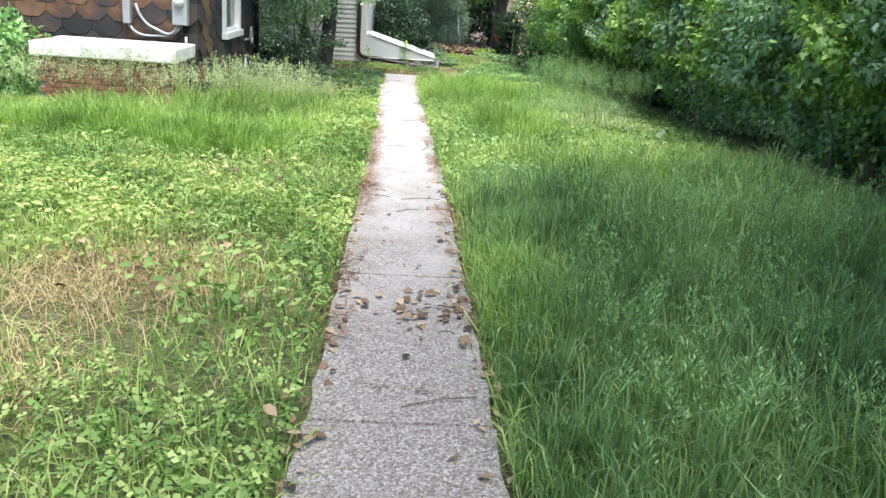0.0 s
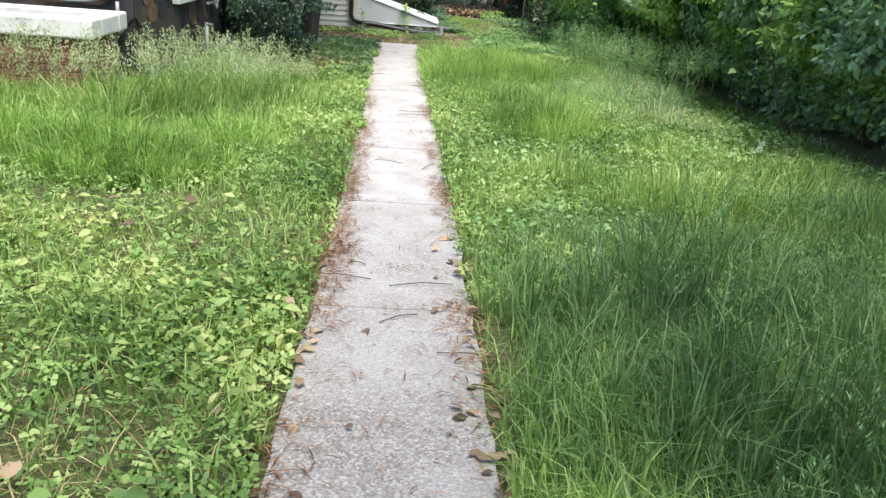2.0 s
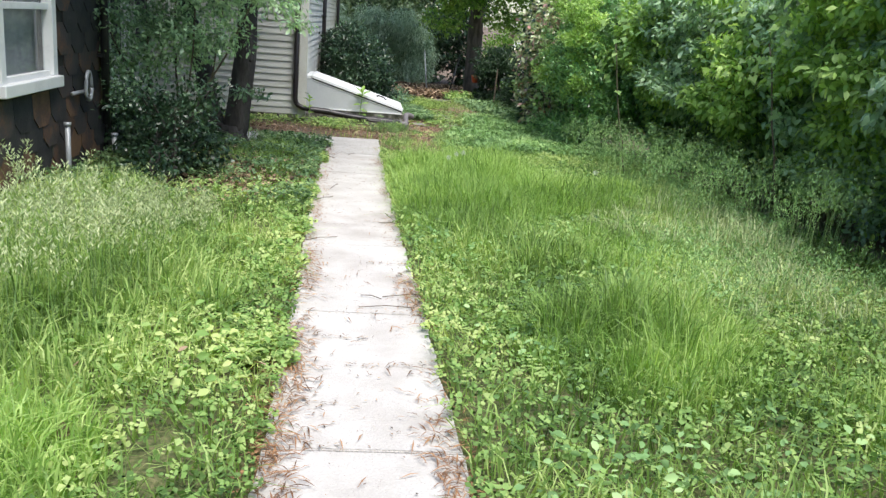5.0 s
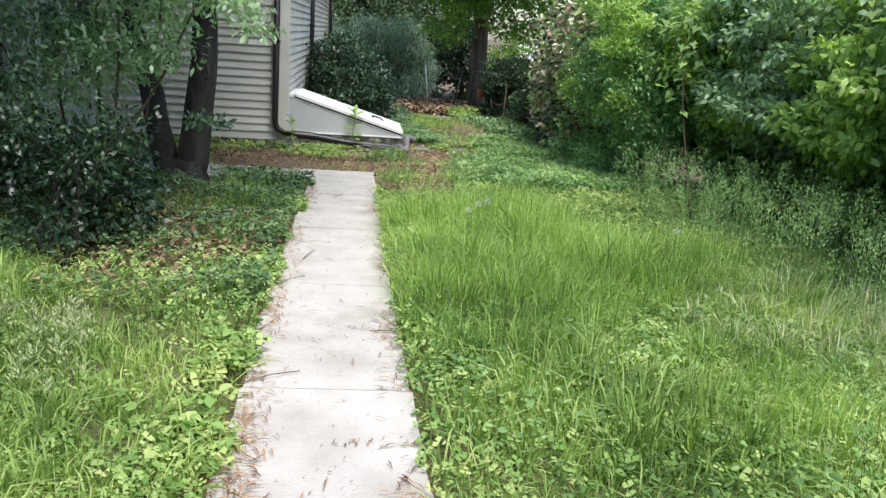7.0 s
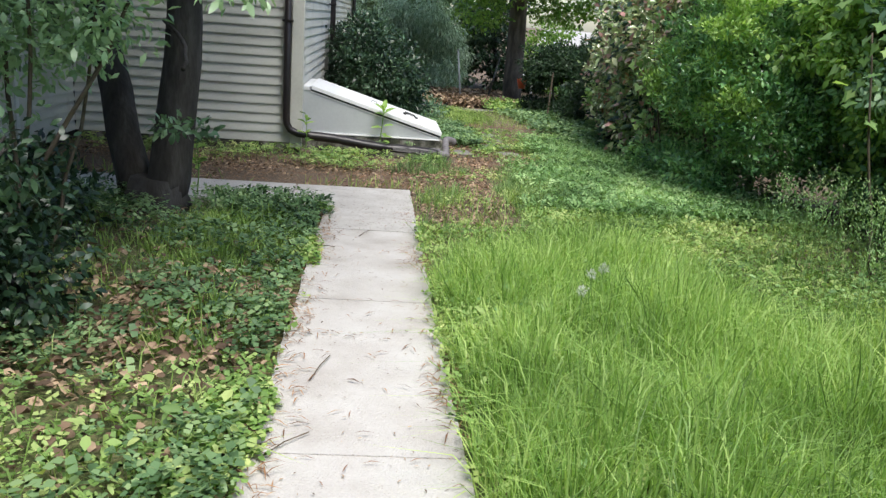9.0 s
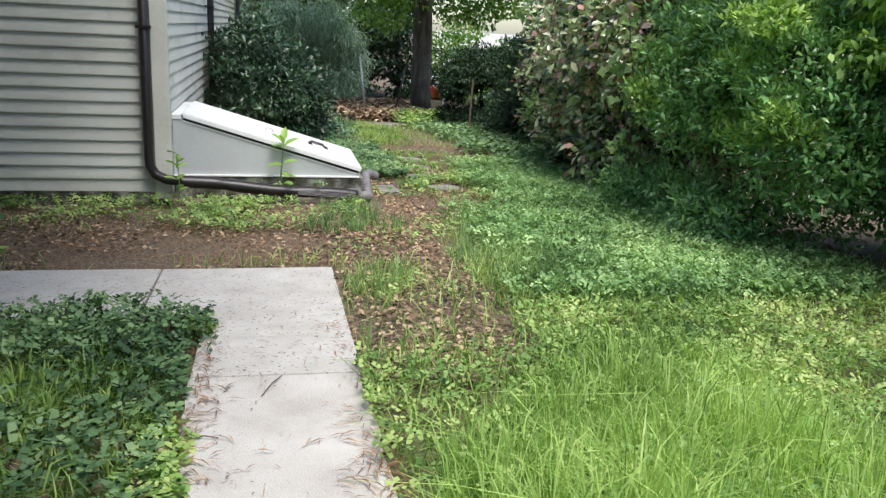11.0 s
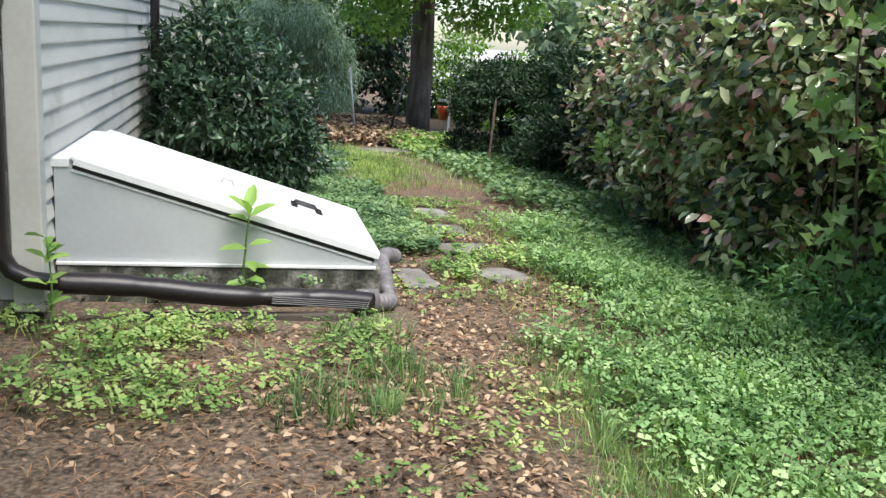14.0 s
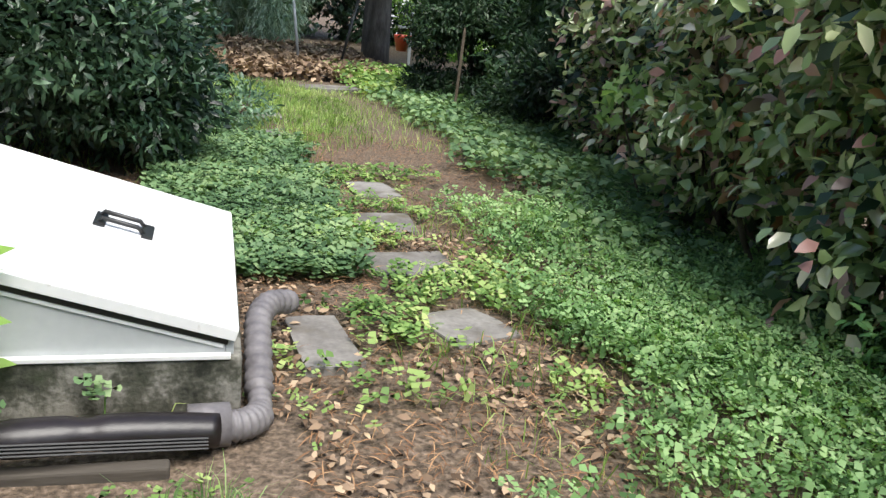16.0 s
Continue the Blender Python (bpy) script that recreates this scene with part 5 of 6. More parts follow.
pr = np.exp(-(((x + 1.5) / 0.6) ** 2 + ((y - 4.4) / 0.7) ** 2)) + np.exp(-(((x + 1.9) / 0.5) ** 2 + ((y - 3.0) / 0.45) ** 2)) + 0.05 + 0.5 * np.exp(-(((x + 3.6) / 0.8) ** 2 + ((y - 7) / 0.6) ** 2))
x, y = keep(x, y, pr * 0.6)
stuff(blades("dry_grass", x, y, rng.uniform(0.05, 0.13, len(x)), 0.005, M_STRAW, 2.0), "dry straw patches in the lawn", "dry grass")


def tall(name, n, patches, mat, label, w=(0.005, 0.012), lean=0.65):
    """Tall grass tufts over soft round patches (x, y, rx, ry, height)."""
    xs, ys, hs, angs = [], [], [], []
    area = sum(p[2] * p[3] for p in patches)
    for cx, cy, rx, ry, h in patches:
        m = max(2, int(n * rx * ry / area / 13))
        a, r = rng.uniform(0, 2 * math.pi, m), np.sqrt(rng.random(m)) * 1.12
        tx, ty = cx + rx * r * np.cos(a), cy + ry * r * np.sin(a)
        th = h * (1.1 - 0.5 * r ** 2) * rng.uniform(0.5, 1.2, m) * (1 + 0.3 * wobble(tx, ty, 0.5) + 0.2 * wobble(tx, ty, 1.3, 5))
        wind = rng.uniform(0, 2 * math.pi, m)
        ta = rng.uniform(0, 2 * math.pi, (m, 13))
        tr = np.abs(rng.normal(0, 0.035, (m, 13)))
        px, py = (tx[:, None] + tr * np.cos(ta)).ravel(), (ty[:, None] + tr * np.sin(ta)).ravel()
        hh = (th[:, None] * rng.uniform(0.6, 1.1, (m, 13))).ravel()
        ga = np.where(rng.random((m, 13)) < 0.55, ta, wind[:, None] + rng.normal(0, 0.5, (m, 13))).ravel()
        ok = ~on_path(px, py, 0.03) & off_things(px, py)
        xs.append(px[ok]), ys.append(py[ok]), hs.append(hh[ok]), angs.append(ga[ok])
    x, y, h, ga = map(np.concatenate, (xs, ys, hs, angs))
    stuff(blades(name, x, y, h, rng.uniform(*w, len(x)), mat, lean, ang=ga), label, "grass")
    return x, y, h


tall("tall_grass", 85000, [(2.6, 2.6, 1.9, 2.2, 0.48), (2.7, 5.2, 2.0, 1.6, 0.5), (1.3, 4.2, 0.8, 2.4, 0.36), (1.0, 2.0, 0.55, 1.0, 0.28), (1.6, 6.8, 1.1, 1.0, 0.42), (3.2, 7.4, 1.1, 1.2, 0.45)], M_GRASS_BLUE, "tall blue-green meadow grass", (0.003, 0.009), 0.5)
tall("tall_grass", 15000, [(2.1, 8.2, 0.7, 0.6, 0.5), (1.3, 9.3, 0.4, 0.5, 0.3), (3.2, 9.3, 0.7, 0.9, 0.32), (1.55, 11.6, 0.55, 0.6, 0.42), (2.6, 10.6, 0.5, 0.5, 0.25), (1.2, 13.6, 0.7, 0.7, 0.36)], M_GRASS, "clumps of tall green grass")
tall("fresh_grass", 66000, [(0.95, 15.2, 0.65, 1.4, 0.4), (1.3, 17.2, 1.0, 1.8, 0.46), (2.1, 16.3, 0.9, 1.3, 0.42), (2.9, 16.0, 0.6, 1.6, 0.34), (2.2, 13.6, 0.7, 1.0, 0.3), (1.7, 19.0, 0.7, 0.9, 0.24), (1.5, 11.4, 0.6, 0.7, 0.42), (0.75, 4.7, 0.3, 1.2, 0.3)], M_GRASS_LIME, "tall fresh lime green grass", (0.003, 0.008))
tall("fresh_grass", 26000, [(-2.0, 9.0, 0.7, 0.55, 0.42), (-3.2, 9.4, 0.7, 0.5, 0.42), (-4.2, 9.6, 0.6, 0.5, 0.4), (-1.5, 9.9, 0.5, 0.5, 0.3)], M_GRASS_LIME, "bright green grass tufts in the lawn")
tall("tall_grass", 32000, [(-3.2, 10.7, 2.0, 0.7, 0.45), (-2.0, 12.2, 1.1, 1.4, 0.38), (-1.5, 13.6, 0.6, 0.9, 0.17), (-2.4, 14.8, 0.6, 1.2, 0.26), (-5.2, 10.4, 0.9, 0.6, 0.4), (-1.2, 19.2, 0.55, 1.1, 0.22), (-1.0, 17.0, 0.3, 0.4, 0.22)], M_GRASS, "tall green grass beside the house")


def seedheads(n, patches, label, mat=M_SEED, fluff=0.07, grain=1.0):
    """Feathery seed heads on thin stalks."""
    xs, ys, hs = [], [], []
    area = sum(p[2] * p[3] for p in patches)
    for cx, cy, rx, ry, h in patches:
        m = int(n * rx * ry / area)
        a, r = rng.uniform(0, 2 * math.pi, m), np.sqrt(rng.random(m))
        xs.append(cx + rx * r * np.cos(a)), ys.append(cy + ry * r * np.sin(a)), hs.append(h * rng.uniform(0.65, 1.1, m))
    x, y, h = map(np.concatenate, (xs, ys, hs))
    ok = ~on_path(x, y, 0.05) & off_things(x, y)
    x, y, h = x[ok], y[ok], h[ok]
    n = len(x)
    stuff(blades("grass_stalks", x, y, h, 0.003, M_GRASS_BLUE, 0.1), "thin pale grass stalks", "grass")
    lx, ly2 = rng.normal(0, 0.05, n), rng.normal(0, 0.05, n)
    m = 34
    t = rng.random((n, m))
    ang = rng.uniform(0, 6.28, (n, m))
    rad = fluff * (1 - t * 0.8)
    px = x[:, None] + lx[:, None] * t + np.cos(ang) * rad * 0.3
    py = y[:, None] + ly2[:, None] * t + np.sin(ang) * rad * 0.3
    pz = gz(x, y)[:, None] + h[:, None] * (0.72 + 0.28 * t)
    p = np.stack([px, py, pz], -1).reshape(-1, 3)
    al = np.stack([np.cos(ang), np.sin(ang), np.full_like(ang, 1.1)], -1).reshape(-1, 3)
    nr = rng.normal(0, 1, (n * m, 3))
    stuff(leaves("seed_heads", DIAMOND, p, al, nr, 0.026 * grain * rng.uniform(0.6, 1.2, n * m), 0.006 * grain, mat), label, "grass")


seedheads(740, [(-3.1, 10.9, 1.8, 0.5, 0.8), (-2.0, 12.1, 0.9, 0.8, 0.72), (-5.0, 10.7, 0.7, 0.4, 0.75), (-1.7, 13.4, 0.6, 0.8, 0.36)], "pale feathery grass seed heads by the planter", M_SEED, 0.1, 1.2)
seedheads(800, [(2.4, 3.4, 1.6, 2.2, 0.55), (2.6, 6.3, 1.5, 1.7, 0.52), (1.4, 2.4, 0.7, 1.3, 0.42)], "pale seed heads in the tall grass", M_CLOVER_PALE, 0.1)
seedheads(700, [(3.2, 17.0, 0.8, 2.0, 0.85), (3.3, 14.3, 0.8, 1.4, 0.85), (2.4, 12.2, 0.8, 1.0, 0.55)], "pale green feathery weeds near the hedge", M_CLOVER_PALE, 0.16)


def ground_leaves(name, n, area, prob, shape, size, mat, label, cat, hi=(0.02, 0.09), flat=0.35, m=0.0, on=False):
    x, y = scatter(n, *area)
    pr = prob(x, y)
    if on:
        ok = (rng.random(n) < pr) & off_things(x, y)
        x, y = x[ok], y[ok]
        z = np.where(on_path(x, y), -0.035 * y + 0.028, gz(x, y))
    else:
        x, y = keep(x, y, pr, m)
        z = gz(x, y)
    n = len(x)
    p = np.stack([x, y, z + rng.uniform(*hi, n)], 1)
    a = rng.uniform(0, 6.28, n)
    al = np.stack([np.cos(a), np.sin(a), rng.normal(0, flat * 0.6, n)], 1)
    nr = unit(np.array([[0, 0, 1.0]]) + rng.normal(0, flat, (n, 3)))
    s = rng.uniform(0.6, 1.3, n)
    return stuff(leaves(name, shape, p, al, nr, size[0] * s, size[1] * s, mat), label, cat)


wob = wobble
ground_leaves("clover", 125000, (-6, -0.35, 1.0, 20.4), lambda x, y: 0.5 + 0.5 * wob(x, y, 1.3, 1) - 0.6 * soft(y, 15.2, 16.6) - 1.3 * np.exp(-(((x + 1.5) / 0.7) ** 2 + ((y - 4.2) / 0.9) ** 2)), TREFOIL, (0.042, 0.042), M_CLOVER, "low clover and broad-leaved weeds in the lawn", "clover", (0.03, 0.12), 0.55, m=-0.03)
ground_leaves("yellow_weeds", 21000, (-5.5, -0.4, 4.5, 7.8), lambda x, y: 0.35 + 0.7 * wob(x, y, 1.0, 5), LANCE, (0.055, 0.025), M_YELLOW, "yellow-green broad-leaved weeds in the lawn", "weeds", (0.04, 0.14), 0.5)
ground_leaves("broad_weeds", 24000, (-4.5, -0.4, 2.0, 16.0), lambda x, y: -0.1 + 0.8 * wob(x, y, 0.9, 7), OVAL, (0.065, 0.036), M_CLOVER, "broad-leaved weeds in the lawn", "weeds", (0.03, 0.15), 0.5)
ground_leaves("right_weeds", 74000, (0.15, 4.3, 6.5, 20.5), lambda x, y: 0.65 + 0.5 * wob(x, y, 1.1, 3) - 0.8 * (y > 19.7) * (x < 1.2), TREFOIL, (0.042, 0.042), M_CLOVER, "leafy ground weeds beside the path", "weeds", (0.03, 0.14), 0.55, m=-0.035)
ground_leaves("pale_weeds", 26000, (0.3, 4.2, 7.5, 19.0), lambda x, y: 0.1 + 0.9 * wob(x, y, 0.8, 13), OVAL, (0.045, 0.028), M_CLOVER_PALE, "pale broad-leaved weeds among the grass", "weeds", (0.05, 0.17), 0.5)
ground_leaves("edge_weeds", 9000, (-0.75, -0.2, 11.0, 20.4), lambda x, y: soft(wob(x, y, 0.6, 14), -0.2, 0.5), TREFOIL, (0.055, 0.055), M_CLOVER, "weeds spilling over the path's edge", "weeds", (0.03, 0.1), 0.4, m=-0.07)
ground_leaves("clover_bed", 112000, (0.75, 4.2, 20.6, 28.5),
              lambda x, y: np.clip(soft(x - 0.25 * wob(x, y, 0.8, 2), 1.4 + 0.75 * soft(y, 23.8, 25), 1.95 + 0.6 * soft(y, 23.8, 25)) * (0.6 + 0.55 * wob(x, y, 0.9, 9)) * (1 - soft(y, 27.0, 28.5)), 0, 1), TREFOIL, (0.046, 0.046), M_CLOVER_PALE, "thick bed of pale green clover-like ground cover", "ground cover", (0.03, 0.19), 0.6)
ground_leaves("ivy_bed", 17000, (2.5, 5.0, 26.5, 36), lambda x, y: soft(x - 0.3 * wob(x, y, 1, 6), 2.9, 3.4) * 0.9, OVAL, (0.085, 0.06), M_WEED, "dark bluish ivy ground cover under the hedge", "ivy", (0.04, 0.2), 0.5)
ground_leaves("wall_weeds", 14000, (-4.2, 0.7, 22.7, 24.7), lambda x, y: soft(y + 0.4 * wob(x, y, 0.8, 3), 23.2, 23.8) * (0.4 + 0.7 * wob(x, y, 0.45, 8)), TREFOIL, (0.05, 0.05), M_CLOVER, "leafy weeds along the house wall", "weeds", (0.03, 0.13))
ground_leaves("dark_weeds", 15000, (0.2, 1.85, 26.5, 31.0), lambda x, y: 0.8 - soft(x, 1.35, 1.75) + 0.3 * wob(x, y, 0.7), TREFOIL, (0.07, 0.07), M_WEED, "dark leafy weeds beyond the cellar door", "weeds", (0.02, 0.12))
ground_leaves("shade_weeds", 20000, (-4.0, -0.45, 15.0, 21.0), lambda x, y: 0.35 + 0.7 * wob(x, y, 0.9, 2), TREFOIL, (0.06, 0.06), M_WEED, "dark ivy and weeds in the shade", "weeds", (0.03, 0.18))
ground_leaves("corner_plant", 2600, (-1.75, -0.5, 19.4, 20.75), lambda x, y: np.clip(1.4 - ((x + 1.15) / 0.6) ** 2 - ((y - 20.1) / 0.5) ** 2, 0, 1), TREFOIL, (0.055, 0.055), M_WEED, "leafy plant spilling over the slab corner", "weeds", (0.04, 0.2), 0.5, m=-0.12)
ground_leaves("path_weeds", 2800, (0.2, 2.2, 20.3, 25.6), lambda x, y: soft(wob(x, y, 0.7, 4), 0.1, 0.7) * 0.8, TREFOIL, (0.045, 0.045), M_CLOVER, "small weeds on the bare soil", "weeds", (0.02, 0.1))
ground_leaves("stone_weeds", 7000, (0.9, 2.6, 25.0, 29.5), lambda x, y: soft(wob(x, y, 0.6, 6), -0.15, 0.6) * 0.75, TREFOIL, (0.06, 0.06), M_CLOVER, "weeds growing between the stepping stones", "weeds", (0.02, 0.1))
ground_leaves("far_weeds", 5000, (2.7, 4.4, 35.0, 39.0), lambda x, y: 0.7 * soft(x, 2.6, 3.2), OVAL, (0.10, 0.06), M_CLOVER, "bright leafy weeds near the yew", "weeds", (0.04, 0.25), 0.5)

# grass beyond the slabs
x, y = scatter(60000, -2.5, 4.3, 20.8, 37.0)
soil_strip = np.exp(-((x - 1.0 - 0.2 * np.sin(y)) / 0.5) ** 2) * ((y > 22) & (y < 29.5)) + ((x < 0.5) & (y < 23.2)) * 0.85
far_lawn = np.exp(-((x - 1.5) / 0.9) ** 2) * soft(y, 30.4, 31.2) * (1 - soft(y, 36, 36.8))
bare = np.exp(-(((x - 2.4) / 0.9) ** 2 + ((y - 29.8) / 1.0) ** 2))
pr = 0.34 - 0.22 * (y < 25) * (x < 1.6) + 0.3 * wob(x, y, 0.9, 3) - soil_strip * 0.75 - 0.6 * (y < 22.5) * (x > 0.1) * (x < 1.15) + far_lawn * 1.0 - bare * 0.8 - 0.6 * (y > 36.5)
x, y = keep(x, y, pr)
stuff(blades("back_lawn", x, y, rng.uniform(0.05, 0.15, len(x)), rng.uniform(0.004, 0.008, len(x)), M_GRASS, 0.8), "thin patchy grass on the shady soil", "grass")
tall("grass_tufts", 5200, [(0.55, 21.35, 0.25, 0.45, 0.2), (0.75, 23.5, 0.3, 0.35, 0.25), (0.3, 23.2, 0.3, 0.3, 0.22), (0.62, 24.35, 0.25, 0.22, 0.2), (2.0, 21.3, 0.6, 0.6, 0.22), (1.5, 22.6, 0.25, 0.4, 0.18), (2.8, 22.2, 0.5, 0.6, 0.2)], M_GRASS_BLUE, "loose tufts of grass", (0.003, 0.007))
tall("grass_tufts", 9000, [(1.75, 21.9, 0.55, 0.8, 0.17), (2.4, 21.0, 0.7, 0.7, 0.2), (1.6, 23.6, 0.3, 0.6, 0.14)], M_GRASS_BLUE, "fine green grass in the ground cover", (0.003, 0.006))

tall("far_grass", 9000, [(1.3, 33.6, 1.1, 2.4, 0.13), (0.6, 35.0, 0.8, 2.0, 0.15)], M_GRASS, "soft far patch of green lawn")
tall("dry_tall_grass", 9000, [(2.9, 12.6, 0.9, 1.2, 0.26), (3.1, 14.8, 0.8, 1.5, 0.34), (2.5, 14.6, 0.5, 0.9, 0.3)], M_SEED, "pale dry grass near the hedge")
# dead leaves and needles
ground_leaves("leaf_litter", 62000, (-4, 2.6, 19.4, 27.5), lambda x, y: 0.2 + 0.5 * wob(x, y, 0.8, 11) + 0.7 * np.exp(-((x - 0.8) / 0.45) ** 2), LANCE, (0.045, 0.024), M_DEAD, "dry brown leaf litter on the soil", "leaf litter", (0.0, 0.025), 0.4)
ground_leaves("needle_litter", 60000, (-4, 4, 21.7, 31.5), lambda x, y: 0.7 + 0.3 * wob(x, y, 0.7, 12) - 0.5 * (x > 2.4) * (y < 27), DIAMOND, (0.09, 0.005), M_NEEDLE, "brown pine needles on the soil", "pine needles", (0.0, 0.02), 0.2)
ground_leaves("leaf_bank", 16000, (-0.2, 3.9, 37.0, 43.5), lambda x, y: 0.95, DIAMOND, (0.14, 0.09), M_DEAD, "bank of fallen brown leaves", "leaf litter", (0.0, 0.22), 0.7)
ground_leaves("shade_litter", 14000, (-3.2, -0.5, 15.2, 19.0), lambda x, y: 0.5 * np.exp(-(((x + 1.3) / 0.7) ** 2 + ((y - 16.9) / 0.9) ** 2)) + 0.06, OVAL, (0.06, 0.035), M_DEAD, "dead leaves under the shrubs", "leaf litter", (0.02, 0.08), 0.5)
ground_leaves("hedge_litter", 7000, (3.3, 4.8, 2, 30), lambda x, y: 0.5 + 0.5 * wob(x, y, 1.0, 2), OVAL, (0.06, 0.035), M_DEAD, "dead leaves under the hedge", "leaf litter", (0.02, 0.07), 0.5)
ground_leaves("path_leaves", 2600, (-0.55, 0.5, 1.0, 7.6), lambda x, y: np.clip(0.5 * np.exp(-((np.minimum(np.abs(x - path_l(y)), np.abs(x - path_r(y)))) / 0.07) ** 2) + 0.008 + 0.9 * np.exp(-(((x - 0.2) / 0.2) ** 2 + ((y - 4.1) / 0.22) ** 2)), 0, 1), OVAL, (0.06, 0.035), M_DEAD, "dry leaves scattered along the path", "leaf litter", (0.002, 0.014), 0.25, on=True)
ground_leaves("path_needles", 110000, (-0.75, 0.6, 3.5, 20.5),
              lambda x, y: np.clip((np.exp(-((x - path_l(y) - 0.03) / 0.09) ** 2) + np.exp(-((x - path_r(y) + 0.03) / 0.08) ** 2)) * soft(wob(x * 2, y, 0.8, 3), -0.5, 0.5) * (0.25 + 0.75 * soft(y, 6, 8) * (1 - soft(y, 10, 14) * np.where(x < -0.1, 1.0, 0.8))) + 0.004
                                   + 0.6 * soft(wob(x * 0.5, y * 1.5, 0.6, 8), 0.55, 0.8) * soft(y, 6.5, 7.5) * (1 - soft(y, 9.5, 10.5)), 0, 1), DIAMOND, (0.085, 0.006), M_NEEDLE, "red-brown pine needles along the path's edges", "pine needles", (0.001, 0.012), 0.1, on=True)
ground_leaves("lawn_leaves", 1500, (-4.5, -0.4, 1.5, 11), lambda x, y: 0.12 + 0.0 * x, OVAL, (0.075, 0.045), M_DEAD, "single dead leaves in the lawn", "leaf litter", (0.05, 0.11), 0.5)
# debris caught in cracks across the path, in from one edge or the other
bar = random.Random(17)
CRACKS = [(yc, bar.choice((-1, 1)), bar.uniform(0.18, 0.6)) for yc in (3.1, 4.66, 5.3, 5.75, 6.45, 7.0, 7.6, 8.33, 8.75, 9.1, 9.7, 10.2, 10.6, 11.1, 11.5, 11.95, 12.6, 13.1, 13.7, 14.6, 16.9, 18.5)]


def crack_share(x, y):
    pr = 0.0 * x
    for yc, side, reach in CRACKS:
        dist = (path_r(y) - x) if side > 0 else (x - path_l(y))
        pr = pr + (np.abs(y - yc - 0.03 * np.sin(x * 9 + yc)) < 0.022) * (dist > -0.03) * (dist < reach) * 0.45
    return np.clip(pr, 0, 1)


ground_leaves("crack_debris", 60000, (-0.65, 0.5, 2.9, 18.8), crack_share, DIAMOND, (0.035, 0.006), M_DEAD, "brown needles and grit caught in cracks of the path", "pine needles", (0.001, 0.008), 0.15, on=True)
ground_leaves("path_flecks", 14000, (-4.0, 0.5, 4.5, 21.7), lambda x, y: on_path(x, y, -0.02) * (0.45 + 0.4 * wob(x, y, 0.5, 9)), DIAMOND, (0.02, 0.006), M_DEAD, "small dark bits of litter strewn over the path", "leaf litter", (0.001, 0.005), 0.2, on=True)
# twigs
tw = random.Random(3)
for k in range(20):
    ty = tw.uniform(2.2, 19.5)
    tx = tw.uniform(float(path_l(ty)), float(path_r(ty)))
    a = tw.choice((0.0, 0.0, 0.3, -0.3, 1.2)) + tw.uniform(-0.3, 0.3)
    ln = tw.uniform(0.08, 0.34)
    t = tagged(part("twig", tube([(tx - ln / 2 * math.cos(a), ty - ln / 2 * math.sin(a), -0.035 * ty + 0.03), (tx, ty + 0.015, -0.035 * ty + 0.037), (tx + ln / 2 * math.cos(a), ty + ln / 2 * math.sin(a), -0.035 * ty + 0.03)], 0.0028, 5), M_TWIG),
               "thin brown twig lying on the concrete path", "twig", "twigs")
# dandelion clocks
for k, (px, py, h) in enumerate(((1.04, 17.0, 0.42), (1.13, 17.1, 0.43), (0.92, 16.7, 0.41), (2.5, 16.2, 0.4), (2.9, 9.4, 0.35), (3.0, 9.6, 0.36))):
    d = thing("dandelion_clock", "white dandelion seed head on a thin stalk", "dandelion", "dandelions")
    z0 = float(gz(px, py))
    part("stalk", tube([(px, py, z0 - 0.02), (px, py, z0 + h)], 0.003, 5), M_MAPLE, d)
    p, dr = clump_points(160, (px, py, z0 + h), (0.022, 0.022, 0.022), 0.2)
    leaves("head", DIAMOND, p, dr, rng.normal(0, 1, (160, 3)), 0.012, 0.006, M_PUFF, d)

# ---------- paving, siding, shingles, bricks ----------
walkway = thing("path", "straight narrow concrete slab path through the grass", "path", kind="structure")
joints = (-5.0, -2.9, -1.0, 0.95, 2.8, 4.66, 6.45, 8.33, 10.2, 11.95, 13.7, 15.6, 17.58, 19.58)
pq = random.Random(11)


def slab(outline, mat, tilt=0.0):
    bm = bmesh.new()
    cy = sum(p[1] for p in outline) / len(outline)
    prism(bm, outline, lambda x, y: -0.035 * y - 0.1, lambda x, y: -0.035 * y + 0.02 + tilt * (y - cy), 0.006)
    return part("slab", bm, mat, walkway)


for a, b in zip(joints, joints[1:]):
    g = 0.004
    ys = np.linspace(a + g, b - g, 12)
    jag = [pq.uniform(-0.013, 0.013) for _ in range(24)]
    o = [(float(path_r(v)) + jag[i], v) for i, v in enumerate(ys)] + [(float(path_l(v)) + jag[12 + i], v) for i, v in reversed(list(enumerate(ys)))]
    slab(o, M_PATH, pq.uniform(-0.004, 0.004))
slab([(0.235, 19.587), (0.225, 21.76), (-0.985, 21.74), (-0.975, 20.62), (-0.6, 20.6), (-0.6, 19.587)], M_CONC)
slab([(-0.998, 20.64), (-0.998, 21.75), (-2.7, 21.74), (-2.7, 20.62)], M_CONC)
slab([(-2.715, 20.62), (-2.715, 21.74), (-4.2, 21.72), (-4.2, 20.6)], M_CONC)

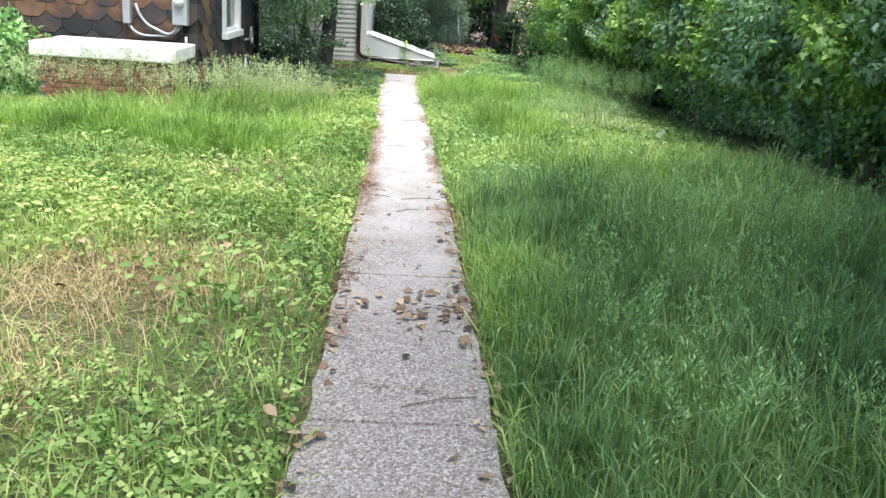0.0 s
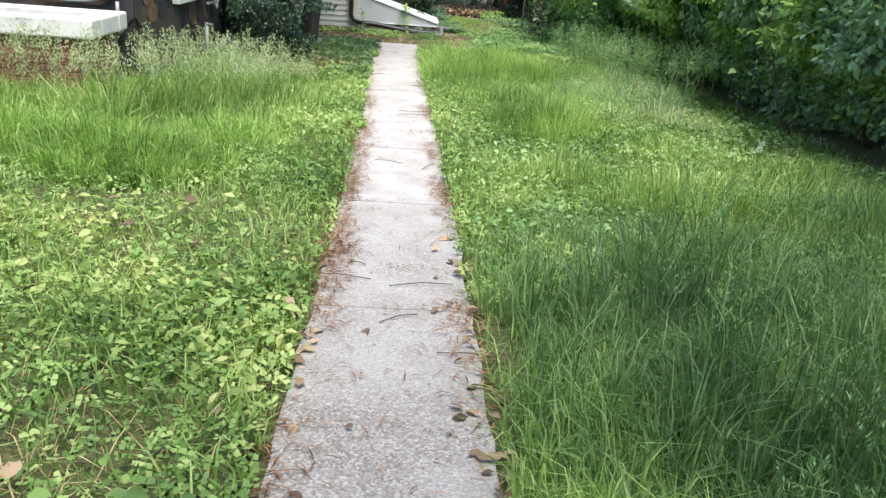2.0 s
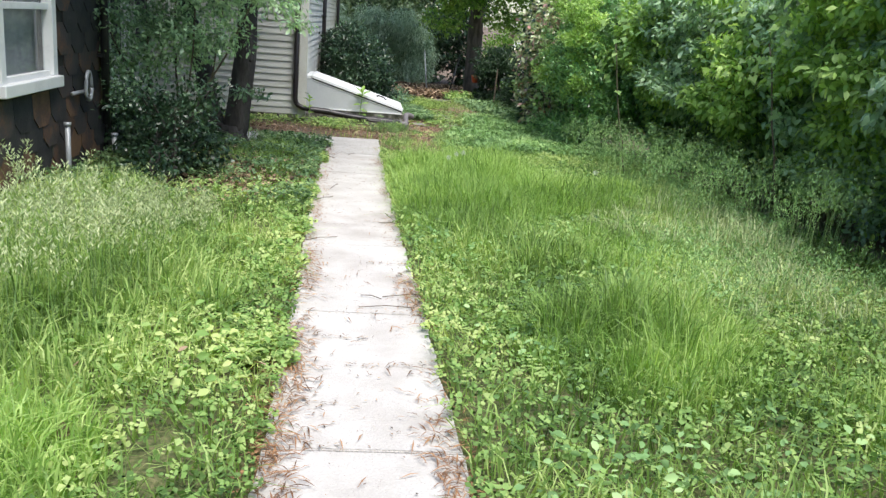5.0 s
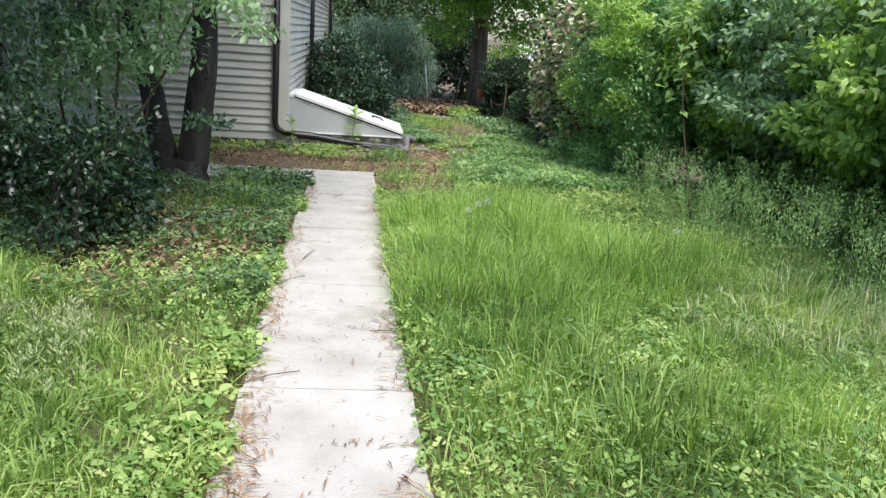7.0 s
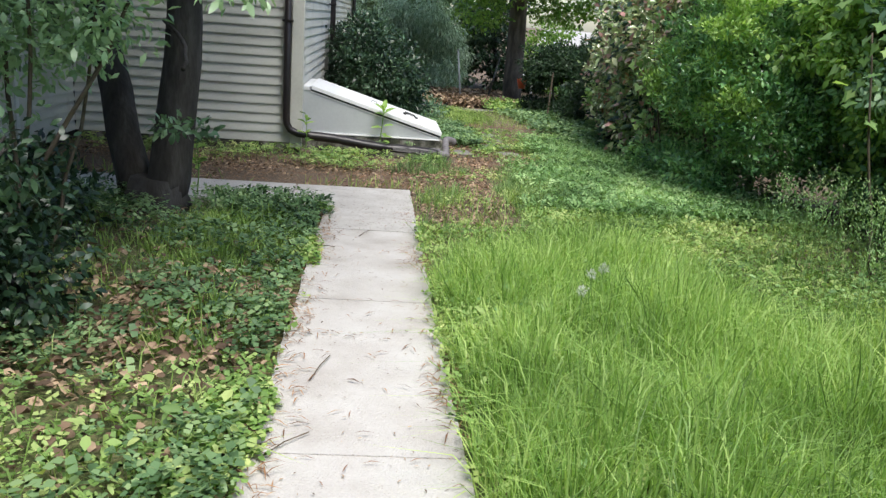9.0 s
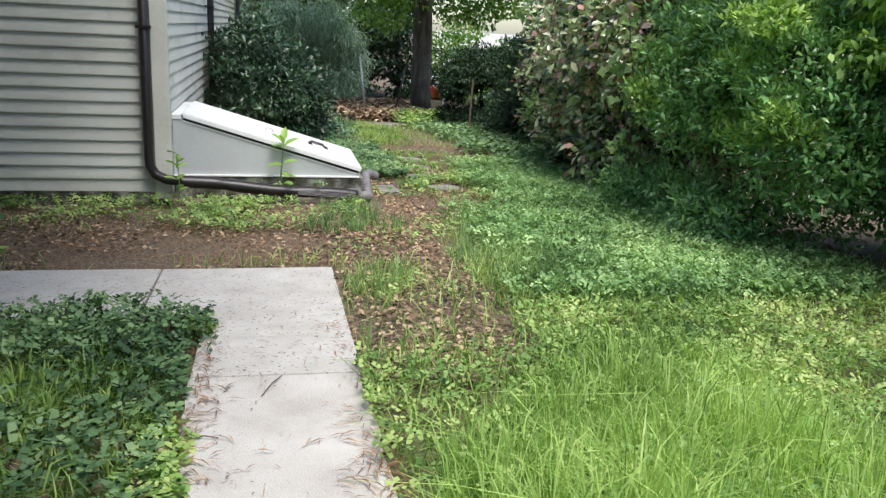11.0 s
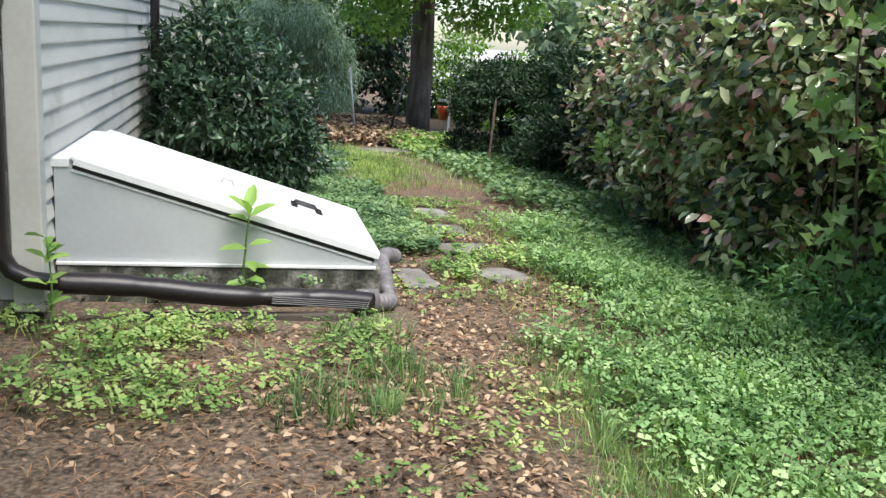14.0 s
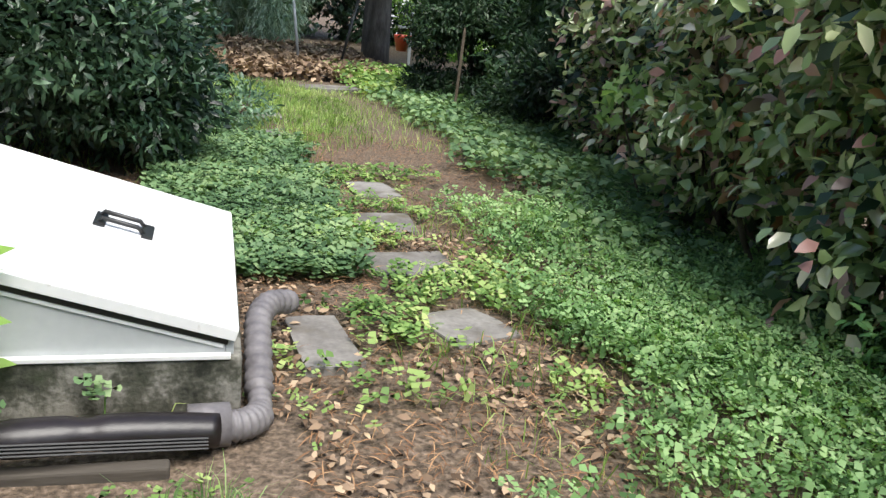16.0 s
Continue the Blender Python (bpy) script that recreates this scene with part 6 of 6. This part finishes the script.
for cx, cy, w, h, turn in STONES:
    st = thing("stepping_stone", "flat grey flagstone stepping stone set in weeds", "stepping stone", "stepping stones")
    bm = bmesh.new()
    o = []
    for fx, fy in ((-1, -1), (0.1, -1.05), (1, -0.9), (1.02, 0.1), (0.9, 1), (-0.2, 1.0), (-0.95, 0.9), (-1.02, 0.0)):
        ox, oy = fx * w / 2 * pq.uniform(0.82, 1.08), fy * h / 2 * pq.uniform(0.85, 1.08)
        o.append((cx + ox * math.cos(turn) - oy * math.sin(turn), cy + ox * math.sin(turn) + oy * math.cos(turn)))
    prism(bm, o, lambda x, y: -0.035 * y - 0.06, lambda x, y: -0.035 * y + 0.012, 0.004)
    part("slab", bm, M_FLAG, st)


def lap_board(along, a, b, at, sign, z):
    """One siding board; along 'x' (facing -y) or 'y' (facing +x)."""
    bm = bmesh.new()
    e = 0.13
    prof = ((0.0, z + e + 0.01), (0.006 * sign, z + e + 0.01), (0.028 * sign, z + 0.012), (0.028 * sign, z), (0.022 * sign, z - 0.002), (0.0, z))
    va, vb = [], []
    for d, zz in prof:
        va.append(bm.verts.new((a, at + d, zz) if along == "x" else (at + d, a, zz)))
        vb.append(bm.verts.new((b, at + d, zz) if along == "x" else (at + d, b, zz)))
    m_ = len(prof)
    for i in range(m_):
        bm.faces.new((va[i], va[(i + 1) % m_], vb[(i + 1) % m_], vb[i]))
    bm.faces.new(va)
    bm.faces.new(vb[::-1])
    bmesh.ops.recalc_face_normals(bm, faces=bm.faces)
    return part("board", bm, M_SIDING, house_b)


for c in range(30):
    z = -0.735 + 0.13 * c
    if z > BZ - 0.14:
        break
    lap_board("x", BXW + 0.0, BX - 0.13, BY + 0.03, -1, z)
    lap_board("y", BY + 0.10, 40.93, BX - 0.03, 1, z)
    for ya, yb in ((BYW + 0.09, 21.66), (22.69, 23.25 if 0.08 < z < 1.5 else BY + 0.03), (24.25, BY + 0.03)):
        if yb - ya > 0.02 and not (ya == 24.25 and not 0.08 < z < 1.5):
            lap_board("y", ya, yb, BXW - 0.03, 1, z)
    if z > 1.4:
        lap_board("y", 21.66, 22.69, BXW - 0.03, 1, z)
    lap_board("x", -9.9, BXW - 0.09, BYW + 0.03, -1, z)

# hexagonal shingles on the dark house
SW, SH = 0.44, 0.215


def shingle_mesh(facing):
    bm = bmesh.new()
    o = [(-SW / 2, 0.32), (-SW / 2, 0.10), (-SW / 4, 0.0), (SW / 4, 0.0), (SW / 2, 0.10), (SW / 2, 0.32)]
    o = [(u * 0.985, v) for u, v in o]
    lo, hi = [], []
    for u, v in o:
        d = 0.008 + 0.014 * (0.32 - v) / 0.32
        lo.append(bm.verts.new((u, -0.001, v) if facing == "y" else (0.001, u, v)))
        hi.append(bm.verts.new((u, -d, v) if facing == "y" else (d, u, v)))
    bm.faces.new(lo)
    bm.faces.new(hi)
    for i in range(6):
        bm.faces.new((lo[i], lo[(i + 1) % 6], hi[(i + 1) % 6], hi[i]))
    bmesh.ops.recalc_face_normals(bm, faces=bm.faces)
    me = bpy.data.meshes.new("shingle")
    bm.to_mesh(me)
    bm.free()
    me.materials.append(M_SHINGLE)
    return me


me_x, me_y = shingle_mesh("x"), shingle_mesh("y")
sq = random.Random(21)
for r in range(11):
    z = -0.62 + SH * r
    for c in range(12):
        y = AY0 + 0.22 + (SW * c) + (SW / 2 if r % 2 else 0)
        if y + SW / 2 > AY1 - 0.1 or (WY0 - 0.16 < y < WY1 + 0.16 and WZ0 - 0.28 < z < WZ1 + 0.03):
            continue
        ob = new("shingle", me_x)
        ob.parent, ob.location = house_a, (AX + sq.uniform(0, 0.003), y, z)
    for c in range(13):
        x = AX - 0.22 - (SW * c) - (SW / 2 if r % 2 else 0)
        ob = new("shingle", me_y)
        ob.parent, ob.location = house_a, (x, AY0 - sq.uniform(0, 0.003), z)


def brick_mesh(lx, ly):
    bm = boxed((-lx / 2, -ly / 2, -0.0285), (lx / 2, ly / 2, 0.0285), 0.004)
    me = bpy.data.meshes.new("brick")
    bm.to_mesh(me)
    bm.free()
    me.materials.append(M_BRICK)
    return me


bx, by = brick_mesh(0.2, 0.05), brick_mesh(0.05, 0.2)
for r in range(10):
    z = PZ - 0.035 - 0.068 * r
    for c in range(9):
        x = PX0 + 0.1 + 0.21 * c + (0.1 if r % 2 else 0)
        if x + 0.1 < PX1:
            ob = new("brick", bx)
            ob.parent, ob.location = planter, (x, PY0 + 0.025, z)
    for c in range(5):
        y = PY0 + 0.13 + 0.21 * c + (0.1 if r % 2 else 0)
        if y + 0.1 < PY1:
            ob = new("brick", by)
            ob.parent, ob.location = planter, (PX1 - 0.025, y, z)
